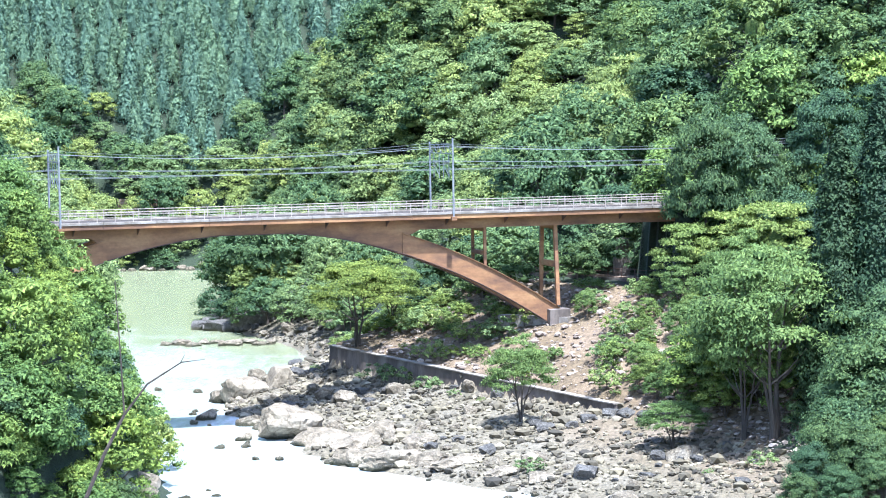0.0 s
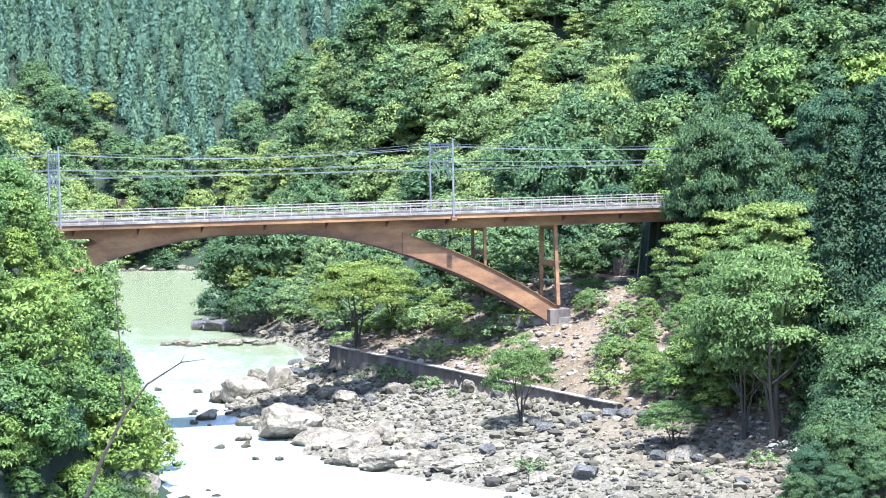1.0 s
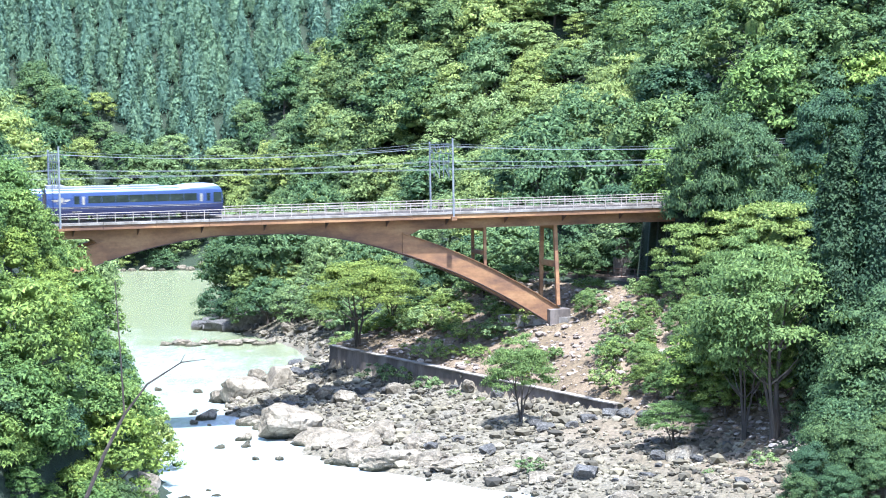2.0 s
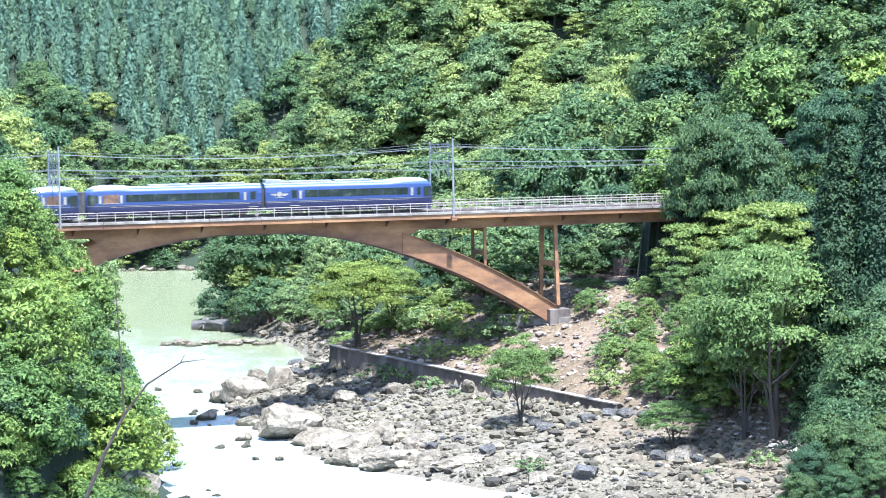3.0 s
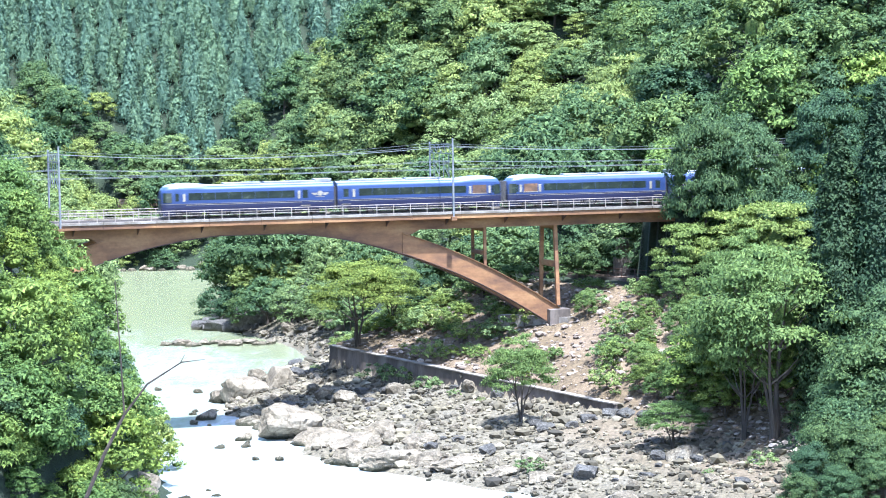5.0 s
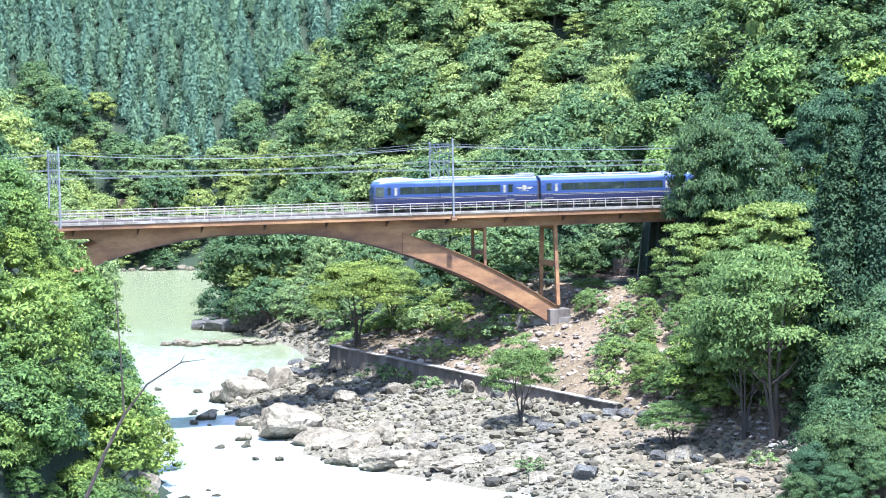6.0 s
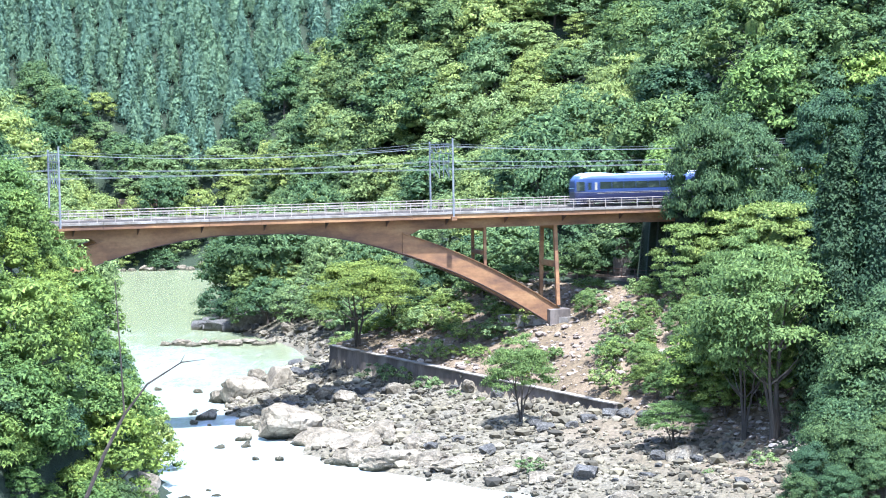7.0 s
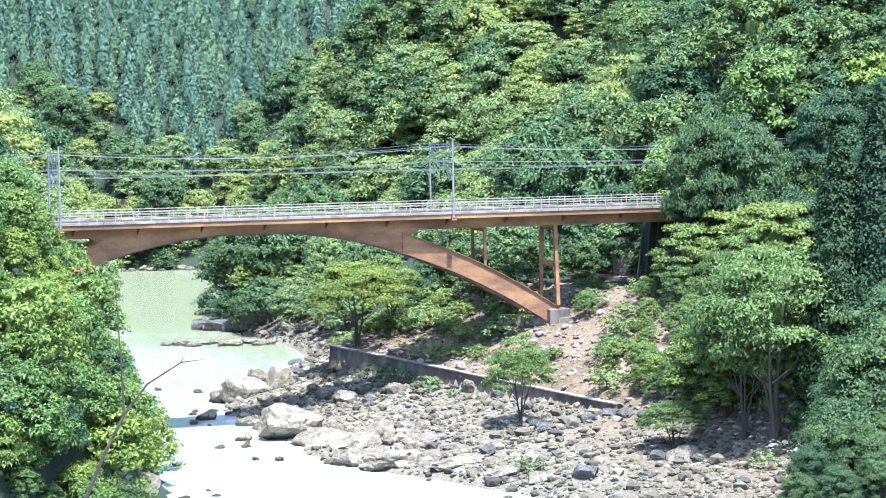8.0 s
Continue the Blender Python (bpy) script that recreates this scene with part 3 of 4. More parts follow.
    # roof gear
    for x0, x1 in ((-8.2, -2.0), (-1.6, 2.8)):
        part("roof_duct", box(bmesh.new(), *sorted((d * x0, d * x1)), -0.7, 0.7, 3.76, 3.98, 0.05), ROOF_GREY, root)
    if emblem:
        part("roof_unit", box(bmesh.new(), *sorted((d * -9.9, d * -8.0)), -0.8, 0.8, 3.74, 4.18, 0.06), ROOF_GREY, root)
    # underframe boxes and bogies
    for i, (x0, x1) in enumerate(((-4.9, -3.4), (-3.1, -1.4), (-1.0, 0.6), (0.9, 2.2), (2.6, 4.6))):
        part("underfloor_box", box(bmesh.new(), *sorted((d * x0, d * x1)), -1.25, 1.25, 0.32, 0.76, 0.03), TRAIN_DARK, root)
    for x in (-6.9, 6.9):
        bogie = part("bogie", box(bmesh.new(), x - 1.5, x + 1.5, -1.15, 1.15, 0.42, 0.72, 0.05), TRAIN_DARK, root)
        for k in (-1.05, 1.05):
            for side in (-0.53, 0.53):
                part("wheel", tube(bmesh.new(), [(x + k, side - 0.07, 0.43), (x + k, side + 0.07, 0.43)], 0.43, 18), IRON, bogie)
    return root


cars = [
    build_car("blue railcar with dark window band at the train's head", True, True),
    build_car("blue railcar with dark window band and orange-curtained cab window", False, False),
    build_car("blue railcar with dark window band and orange-curtained cab window", True, False),
    build_car("blue railcar with dark window band at the train's tail", False, True),
]


def car_pose(i, t):
    nose = 16.93 + 25.0 * (t - 3.5)
    p = on_bridge(nose - 10.1 - 20.55 * i - (0.35 if i > 1 else 0), 1.9, 24.4)
    return Matrix.Translation(p) @ pose(0, 0, 0, 0, 0, 17)


def motions():
    times = [k * 0.5 for k in range(17)]
    for i, car in enumerate(cars):
        walk(car, [(t, car_pose(i, t)) for t in times])
    # the water sheet drifts down the gorge
    walk(river, [(t, pose(0.35 * t, -1.2 * t, 0)) for t in times])

# ---- trees ----
rng = np.random.default_rng(7)


def ico(sub):
    bm = bmesh.new()
    bmesh.ops.create_icosphere(bm, subdivisions=sub, radius=1)
    v = np.array([tuple(x.co) for x in bm.verts])
    f = [[x.index for x in p.verts] for p in bm.faces]
    bm.free()
    return v, f


ICO1, ICO2, ICO3 = ico(1), ico(2), ico(3)


def leaf_quads(centres, normals, size, r, form):
    """One pointed leaf spray at each centre, facing about along its normal."""
    n = len(centres)
    normals = normals + r.normal(0, 0.45, (n, 3))
    normals /= np.linalg.norm(normals, axis=1)[:, None] + 1e-9
    a = np.cross(normals, r.normal(0, 1, (n, 3)))
    a /= np.linalg.norm(a, axis=1)[:, None] + 1e-9
    b = np.cross(normals, a)
    s = size * r.uniform(0.6, 1.4, (n, 1))
    droop = normals * s * 0.3
    v = np.stack([centres - a * s * 0.5 - b * s * 0.42, centres - a * s * 0.5 + b * s * 0.42, centres + a * s * 0.75 - droop], 1)
    face = np.cross(v[:, 1] - v[:, 0], v[:, 2] - v[:, 0])
    wrong = np.einsum("ij,ij->i", face, form) < 0
    v[wrong] = v[wrong][:, [1, 0, 2]]
    return v.reshape(-1, 3)


def crown_mesh(name, clumps, per, size, mat, r, core=0.5):
    """Foliage: leaf sprays over every clump, with a dense lumpy core of leaves inside it."""
    verts, faces, base = [], [], 0
    soft = []
    mid = np.mean([c for c, _ in clumps], axis=0)
    for c, rad in clumps:
        c, rad = np.array(c, float), np.array(rad, float)
        d = r.normal(0, 1, (per, 3))
        d /= np.linalg.norm(d, axis=1)[:, None]
        out = np.array(c) - mid
        out = out / (np.linalg.norm(out) + 1e-6)
        inner = (d @ out) < -0.35
        d[inner] = d[inner] - 2 * (d[inner] @ out)[:, None] * out
        d[:, 2] = np.where(d[:, 2] < -0.45, -d[:, 2], d[:, 2])
        p = c + d * rad * (0.62 + 0.62 * r.uniform(0, 1, (per, 1)) ** 1.3)
        nrm = d / rad
        nrm /= np.linalg.norm(nrm, axis=1)[:, None]
        nrm[:, 2] += 0.6
        form = d * 0.62 + out * 0.32 + np.array([0, 0, 0.6])
        form /= np.linalg.norm(form, axis=1)[:, None]
        q = leaf_quads(p, nrm, size, r, form)
        verts.append(q)
        soft.append(np.repeat(form, 3, axis=0))
        faces += [(base + 3 * i, base + 3 * i + 1, base + 3 * i + 2) for i in range(per)]
        base += len(q)
        if core:
            hv = ICO1[0] * (1 + r.normal(0, 0.12, (len(ICO1[0]), 1))) * rad * core + c
            verts.append(hv)
            soft.append(ICO1[0])
            faces += [tuple(base + k for k in f) for f in ICO1[1]]
            base += len(hv)
    me = bpy.data.meshes.new(name)
    vv = np.concatenate(verts)
    me.from_pydata(vv.tolist(), [], faces)
    me.materials.append(mat)
    leaf_normals(me, np.concatenate(soft), r)
    return me


def leaf_normals(me, nrm, r):
    """Leaves take the round form of their clump, each a little off it."""
    nrm = nrm + r.normal(0, 0.18, nrm.shape)
    nrm /= np.linalg.norm(nrm, axis=1)[:, None] + 1e-9
    me.polygons.foreach_set("use_smooth", [True] * len(me.polygons))
    me.normals_split_custom_set_from_vertices(nrm.tolist())
    me.update()


def trunk_mesh(h, r0, r, limbs=6, spread=2.5, lean=0.06):
    bm = bmesh.new()
    pts, rad = [], []
    x = y = 0.0
    for i in range(6):
        u = i / 5
        pts.append((x, y, -0.6 + (h + 0.6) * u))
        rad.append(r0 * (1.15 - 0.85 * u))
        x += r.normal(0, lean * h / 5)
        y += r.normal(0, lean * h / 5)
    tube(bm, pts, rad, 7)
    for k in range(limbs):
        i = 2 + k % 3
        a = k * 2.4 + r.uniform(0, 1)
        p = Vector(pts[i])
        e = p + Vector((math.cos(a) * spread, math.sin(a) * spread, spread * 0.8))
        mid = p.lerp(e, 0.5) + Vector((0, 0, -0.2 * spread * 0.5))
        tube(bm, [p, mid, e], [rad[i] * 0.55, rad[i] * 0.35, rad[i] * 0.12], 5)
    me = bpy.data.meshes.new("trunk")
    bm.to_mesh(me)
    bm.free()
    me.materials.append(BARK)
    return me


def broad_clumps(r, width, tall, n, flat=0.5, low=0.3):
    """Leafy pads spread over a dome of that width and height; its foot is at low * tall."""
    out = []
    for i in range(n):
        u = (i + 0.5) / n
        z = 1 - u * 1.15
        a = i * 2.39996 + r.uniform(-0.4, 0.4)
        rr = math.sqrt(max(0.05, 1 - max(z, 0) ** 2)) * r.uniform(0.72, 1.05)
        s = width * r.uniform(0.11, 0.23)
        out.append(((math.cos(a) * rr * width / 2, math.sin(a) * rr * width / 2, tall * (low + (1 - low) * (0.16 + 0.78 * (z + 0.15) / 1.15)) + r.normal(0, 0.04 * tall)), (s, s, s * r.uniform(flat * 0.8, flat * 1.25))))
    out.append(((0, 0, tall * (low + (1 - low) * 0.45)), (width * 0.33, width * 0.33, tall * (1 - low) * 0.36)))
    return out


def make_tree(name, label, category, group, crown, trunk):
    root = new(name)
    tagged(root, label, category, group)
    for nm, me in (("trunk", trunk), ("crown", crown)):
        if me:
            ob = new(nm, me)
            ob.parent = root
    return root


def cedar_mesh(r, h, w, levels, leaves, size, mat, power):
    """A conifer's crown: whorls of drooping branches set with needle sprays round a lumpy dark core."""
    cen, nrm = [], []
    for k in range(levels):
        u = (k + 0.5) / levels
        reach = w / 2 * (1 - u) ** power
        n = max(5, int(round(5 + 7 * reach / (w / 2))))
        turn = r.uniform(0, 6.28)
        for b in range(n):
            a = turn + b * math.tau / n + r.uniform(-0.25, 0.25)
            out = reach * r.uniform(0.68, 1.12)
            t = r.uniform(0.5, 1.0, leaves) ** 0.7
            side = r.normal(0, 0.16 * reach + 0.05, leaves)
            z = h * (0.04 + 0.95 * u) + 0.1 * out - out * 0.5 * t ** 2 + r.normal(0, h / levels * 0.4, leaves)
            ca, sa = math.cos(a), math.sin(a)
            cen.append(np.stack([ca * out * t - sa * side, sa * out * t + ca * side, z], 1))
            nrm.append(np.tile([ca * 0.85, sa * 0.85, 1.35 * u - 0.12], (leaves, 1)))
    cen, nrm = np.concatenate(cen), np.concatenate(nrm)
    q = leaf_quads(cen, nrm, size, r, nrm)
    faces = [(3 * i, 3 * i + 1, 3 * i + 2) for i in range(len(cen))]
    soft = np.repeat(nrm, 3, axis=0)
    base, rings, around = len(q), 12, 9
    cv, cn = [], []
    for k in range(rings + 1):
        u = k / rings
        for b in range(around):
            a = b * math.tau / around
            rad = w / 2 * (1 - u * 0.985) ** power * 0.56 * r.uniform(0.75, 1.2)
            cv.append((math.cos(a) * rad, math.sin(a) * rad, h * (0.03 + 0.93 * u)))
            cn.append((math.cos(a) * 0.85, math.sin(a) * 0.85, 1.3 * u - 0.1))
    faces += [(base + k * around + b, base + k * around + (b + 1) % around, base + (k + 1) * around + (b + 1) % around, base + (k + 1) * around + b) for k in range(rings) for b in range(around)]
    me = bpy.data.meshes.new("crown")
    me.from_pydata(np.concatenate([q, np.array(cv)]).tolist(), [], faces)
    me.materials.append(mat)
    leaf_normals(me, np.concatenate([soft, np.array(cn)]), r)
    return me


def stems_mesh(r, h, r0, spread):
    """Several thin crooked stems from one root, forking into the crown."""
    bm = bmesh.new()
    for k in range(4):
        a = k * 1.7 + r.uniform(0, 0.6)
        pts, rad = [], []
        for i in range(6):
            u = i / 5
            out = spread * u ** 1.3 * (0.35 + 0.2 * k)
            pts.append(Vector((math.cos(a) * out + r.normal(0, 0.12), math.sin(a) * out + r.normal(0, 0.12), -0.6 + (h + 0.6) * u)))
            rad.append(r0 * (1.1 - 0.9 * u) * (1.0 if k == 0 else 0.7))
        tube(bm, pts, rad, 6)
        for i in (2, 3, 4):
            for sgn in (-1, 1):
                b = a + sgn * r.uniform(0.6, 1.6)
                e = pts[i] + Vector((math.cos(b), math.sin(b), 0.75)) * spread * r.uniform(0.5, 0.85)
                tube(bm, [pts[i], pts[i].lerp(e, 0.5) + Vector((0, 0, -0.15)), e], [rad[i] * 0.6, rad[i] * 0.4, 0.02], 4)
    me = bpy.data.meshes.new("trunk")
    bm.to_mesh(me)
    bm.free()
    me.materials.append(BARK)
    return me


# every kind is built once and then copied
def kinds():
    lib = {}
    for key, mat, label in (("green", LEAF_GREEN, "green broadleaf tree with layered crown on the wooded slope"), ("dark", LEAF_DARK, "dark green broadleaf tree with dense crown on the slope"), ("pale", LEAF_PALE, "pale yellow-green broadleaf tree with sunlit crown on the slope")):
        for v in range(3):
            r = np.random.default_rng(100 + v * 7 + len(key))
            cl = broad_clumps(r, 11.0, 10.5, 42, 0.44 + 0.08 * v, 0.1)
            lib[key, v] = make_tree("chinquapin_tree" if key == "pale" else "broadleaf_tree", label, "tree", "trees on the slopes", crown_mesh("crown", cl, 62, 0.41, mat, r, 0.45), trunk_mesh(7.0, 0.26, r, 5, 2.8))
            cl = broad_clumps(r, 7.0, 7.5, 40, 0.46 + 0.08 * v, 0.1)
            lib["near_" + key, v] = make_tree("bank_tree", label.replace("slope", "bank"), "tree", "trees on the near banks", crown_mesh("crown", cl, 88, 0.285, LEAF_BANK if key == "green" else mat, r), trunk_mesh(5.0, 0.18, r, 5, 1.9))
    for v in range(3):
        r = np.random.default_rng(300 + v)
        lib["cedar", v] = make_tree("cedar_tree", "tall cedar tree in the plantation, tinted pale blue-green with haze", "tree", "cedars of the plantation", cedar_mesh(r, 13, 6.8, 16, 13, 0.46, LEAF_CEDAR_HAZE, 0.85), trunk_mesh(9, 0.2, r, 0))
    for v in range(2):
        r = np.random.default_rng(340 + v)
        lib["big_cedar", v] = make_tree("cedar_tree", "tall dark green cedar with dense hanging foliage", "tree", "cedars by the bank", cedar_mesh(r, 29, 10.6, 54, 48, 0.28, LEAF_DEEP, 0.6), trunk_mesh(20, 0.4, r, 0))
        cl = broad_clumps(r, 9.0, 9.0, 60, 0.32, 0.4)
        lib["spreading", v] = make_tree("spreading_tree", "light green spreading tree with bare lower branches", "tree", "spreading trees by the river", crown_mesh("crown", cl, 220, 0.18, LEAF_LIGHT, r, 0.4), stems_mesh(r, 7.4, 0.2, 3.0))
        cl = broad_clumps(r, 7.0, 6.0, 40, 0.36, 0.12)
        lib["light", v] = make_tree("young_tree", "light green young tree with feathery layered leaves on the slope", "tree", "young trees on the slope", crown_mesh("crown", cl, 150, 0.19, LEAF_LIGHT, r, 0.45), stems_mesh(r, 4.4, 0.11, 2.0))
        cl = broad_clumps(r, 7.0, 7.0, 34, 0.32, 0.15)
        lib["maple", v] = make_tree("maple_tree", "yellow-green maple with fine layered leaves", "tree", "maples by the trolley line", crown_mesh("crown", cl, 260, 0.2, LEAF_MAPLE, r), trunk_mesh(4.5, 0.16, r, 6, 1.8))
    for v in range(2):
        r = np.random.default_rng(360 + v)
        cl = broad_clumps(r, 12.0, 12.5, 64, 0.4 + 0.08 * v, 0.06)
        lib["tall", v] = make_tree("tall_bank_tree", "tall mid-green broadleaf tree with dense crown on the near bank", "tree", "tall trees on the near bank", crown_mesh("crown", cl, 210, 0.27, LEAF_DARK if v else LEAF_GREEN, r, 0.5), trunk_mesh(8.0, 0.3, r, 6, 3.0))
    for v in range(3):
        r = np.random.default_rng(380 + v)
        for key, mat, label in (("shrub", LEAF_LIGHT, "green leafy shrub rooted in the dirt slope"), ("pale_shrub", LEAF_PALE, "pale green shrub rooted in the dirt slope")):
            cl = broad_clumps(r, 2.8, 1.9, 11, 0.55, 0.1)
            lib[key, v] = make_tree("shrub", label, "shrub", "shrubs on the dirt slope", crown_mesh("crown", cl, 48, 0.175, mat, r, 0.45), trunk_mesh(1.1, 0.05, r, 4, 0.7))
    return lib


LIB = kinds()
USED = set()


def along(x, y):
    return (x - BR[0]) * CT + (y - BR[1]) * ST, -(x - BR[0]) * ST + (y - BR[1]) * CT


def put_tree(key, x, y, size=1.0, tall=1.0, turn=0.0, sink=0.0):
    m = Matrix.Translation((x, y, ground_z(x, y) - sink)) @ Matrix.Rotation(turn, 4, "Z") @ Matrix.Diagonal((size, size, size * tall, 1))
    if key not in USED:
        USED.add(key)
        LIB[key].matrix_basis = m
        return LIB[key]
    return copy_thing(LIB[key], m)


def faces_valley(x, y, z, top=9):
    """True on the slopes that are open to the valley; ground hidden behind a crest stays bare."""
    if abs(x) > y * 0.208 or z - 36 > y * 0.065:
        return False
    k = np.linspace(0.3, 0.97, 30)
    return bool(np.all(height(x * k, y * k) + 6.0 < 36 + (z + top - 36) * k))


def plant_forest():
    r = np.random.default_rng(11)
    spots = [(x + (4 if k % 2 else 0), y) for k, y in enumerate(np.arange(262, 450, 8.0)) for x in np.arange(-100, 110, 8.4)]
    spots += [(x + (k * 2.35) % 5.4, y) for k, y in enumerate(np.arange(538, 648, 7.0)) for x in np.arange(-128, 12, 5.4)]
    spots += [(x, y) for y in np.arange(388, 452, 7.0) for x in np.arange(-40, 46, 4.6 if y > 400 else 7.0)]
    spots += [(x, y) for y in np.arange(368, 436, 8.0) for x in np.arange(-34, 8, 5.0)]
    for x0, y0 in spots:
        wob = 3.0 if y0 < 530 else 1.8
        x, y = x0 + r.uniform(-wob, wob), y0 + r.uniform(-wob, wob)
        z = float(height(x, y))
        s, o = along(x, y)
        pick, v, sc, tl, tn = r.uniform(), int(r.integers(3)), r.uniform(0.7, 1.25), r.uniform(0.85, 1.2), r.uniform(0, 6.28)
        if z < 3.5 or z > 95 or not faces_valley(x, y, z):
            continue
        if x > 50 and y > 288 and z < 36:
            continue
        if abs(o) < (9.5 if -46 < s < 36 else 7.5):
            continue
        right = x > toe_r(y) - 1
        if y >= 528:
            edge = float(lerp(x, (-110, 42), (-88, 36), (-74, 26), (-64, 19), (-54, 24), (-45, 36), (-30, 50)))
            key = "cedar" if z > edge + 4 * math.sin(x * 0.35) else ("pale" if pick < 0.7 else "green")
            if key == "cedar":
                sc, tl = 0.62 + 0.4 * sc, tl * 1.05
            elif (int(x0 * 3) + int(y0 * 7)) % 5 > 3:
                continue
        elif right:
            if y < 318 and x < 3:
                continue
            if o < 0 or (abs(x - bench_r(y) - 2) < 4 and y < 330):
                continue
            key = "dark" if pick < 0.3 else ("green" if pick < 0.72 else "pale")
            if x < 10 + (y - 300) * 0.25:
                key = "pale" if pick < 0.78 else "green"
            if z < 18:
                sc *= 0.8
        else:
            if s > -44 and o > -8.5 and y < 300:
                continue
            key = "pale" if pick < 0.85 else "green"
            sc *= 1.25
        put_tree((key, v), x, y, sc, tl, tn)
    # the steep bank across the river, close to the viewpoint; its crowns step down to the water
    for y0 in np.arange(174, 246, 4.8):
        for x0 in np.arange(-50, -24, 4.2):
            x, y = x0 + r.uniform(-1.8, 1.8), y0 + r.uniform(-1.8, 1.8)
            v, sc, tl, tn, pick = int(r.integers(3)), r.uniform(0.6, 1.05), r.uniform(0.9, 1.2), r.uniform(0, 6.28), r.uniform()
            z = float(height(x, y)) - 1.2
            if x > shore_l(y) - 0.3 or along(x, y)[1] > -8 or abs(x) > y * 0.213:
                continue
            ceiling_z = 36 - y * float(lerp((x + 3.2) / y, (-0.196, 0.024), (-0.181, 0.028), (-0.167, 0.043), (-0.155, 0.057), (-0.146, 0.063), (-0.128, 0.083), (-0.121, 0.11)))
            sc = min(sc, (ceiling_z - z) / (8.0 * tl))
            if sc < 0.35:
                continue
            key = "near_green" if pick < 0.75 else ("near_dark" if pick < 0.85 else "near_pale")
            put_tree((key, v), x, y, sc, tl, tn, 1.2)
    for i in range(18):
        y = 176.5 + (i % 6) * 2.4
        x = float(shore_l(y)) - 1.5 - 3.6 * (i // 6)
        put_tree(("near_green" if i % 5 else "near_dark", i % 3), x, y, 0.62 + 0.06 * (i % 3), 1.0, i * 1.4, 1.5)
    for i in range(30):
        y = r.uniform(176, 212)
        x = float(shore_l(y)) - r.uniform(0.5, 13)
        if abs(x) < y * 0.205:
            put_tree(("near_green" if i % 4 else "near_dark", i % 3), x, y, r.uniform(0.4, 0.6), 0.9, i * 1.1, 0.6)
    for x, y, sc in ((-38.5, 389.0, 0.75), (-36.0, 382.0, 0.8), (-33.0, 376.0, 0.85), (-29.0, 370.0, 0.9), (-24.5, 362.0, 0.85), (-33.0, 390.0, 1.0), (-27.0, 380.0, 1.0), (-20.0, 355.0, 0.8), (-17.0, 345.0, 0.8), (-15.0, 336.0, 0.8), (-37.0, 396.0, 1.0)):
        put_tree(("pale" if y < 363 else ("dark" if sc < 0.9 else "green"), int(-x) % 3), x, y, sc, 1.0, x)
    # the wooded bank below the railway's far end
    for y0 in np.arange(184, 285, 5.0):
        for x0 in np.arange(20, 64, 4.6):
            x, y = x0 + r.uniform(-2, 2), y0 + r.uniform(-2, 2)
            v, sc, tl, tn, pick = int(r.integers(3)), r.uniform(0.7, 1.1), r.uniform(0.85, 1.2), r.uniform(0, 6.28), r.uniform()
            z = float(height(x, y))
            s, o = along(x, y)
            if o > -6.5 or x > y * 0.208 or x < toe_r(y) + 1 or (z < 20 and x < y * 0.118) or (z >= 12.5 and x < y * 0.15 and y > 238) or (x < y * 0.155 and y < 226) or (x > 30 and y > 228 and z < 18) or (x > y * 0.168 and 212 < y < 226):
                continue
            key = "near_green" if pick < 0.5 else ("near_dark" if pick < 0.8 else "near_pale")
            put_tree((key, v), x, y, sc, tl, tn)
    # the tall trees at the near end of the bank
    for x, y, sc in ((39.2, 199.0, 1.8), (36.2, 197.0, 1.4), (33.4, 194.0, 1.05), (31.0, 191.0, 0.75), (38.6, 192.5, 1.25), (35.2, 190.5, 0.95), (41.0, 206.0, 1.9), (37.5, 204.5, 1.45), (29.4, 187.5, 0.55), (32.6, 186.5, 0.75), (36.5, 187.0, 0.95)):
        put_tree(("tall", int(x) % 2), x, y, sc * 0.5, 1.1, x, 0.5)
    # a tall screen of trees where the railway leaves the bridge, and the wood under its end
    for i, (sb, ob, sc, tl) in enumerate(((35.1, -8.4, 1.3, 1.6), (37.6, -7.8, 1.2, 1.5), (40.0, -9.5, 1.45, 1.4), (45.0, -9.5, 1.4, 1.45), (50.0, -10.5, 1.45, 1.3), (54.5, -9.0, 1.2, 1.0), (43.5, -14.5, 1.2, 1.1), (48.5, -16.0, 1.2, 1.0), (58.5, -9.0, 1.2, 1.0))):
        p = on_bridge(sb, ob, 0)
        put_tree(("tall", (i + 1) % 2), p.x, p.y, sc * 0.6, tl, i * 1.3)
    for i in range(8):
        p = on_bridge(39.8 + i * 3.3, -7.6 - 0.8 * (i % 2), 0)
        put_tree(("near_dark" if i % 2 else "near_green", i % 3), p.x, p.y, 1.05, 1.15, i * 1.9, 0.5)
    # dark leaf kinds in this wood carry the deck's shade in their colour
    for i in range(8):
        p = on_bridge(26 + i * 2.3, 10.5 + 3.2 * (i % 3), 0)
        put_tree(("near_dark", i % 3), p.x, p.y, 0.8 + 0.08 * (i % 4), 0.95, i * 1.7)
    for i in range(6):
        p = on_bridge(11 + i * 2.6, 27 + 3 * (i % 2), 0)
        put_tree(("dark", i % 3), p.x, p.y, 0.7, 0.95, i * 1.7)
    for i in range(7):
        p = on_bridge(39 + i * 4.4, 9.0 + 1.5 * (i % 2), 0)
        put_tree(("near_dark" if i % 3 else "near_green", i % 3), p.x, p.y, 1.4 + 0.1 * (i % 3), 1.05, i * 1.9)
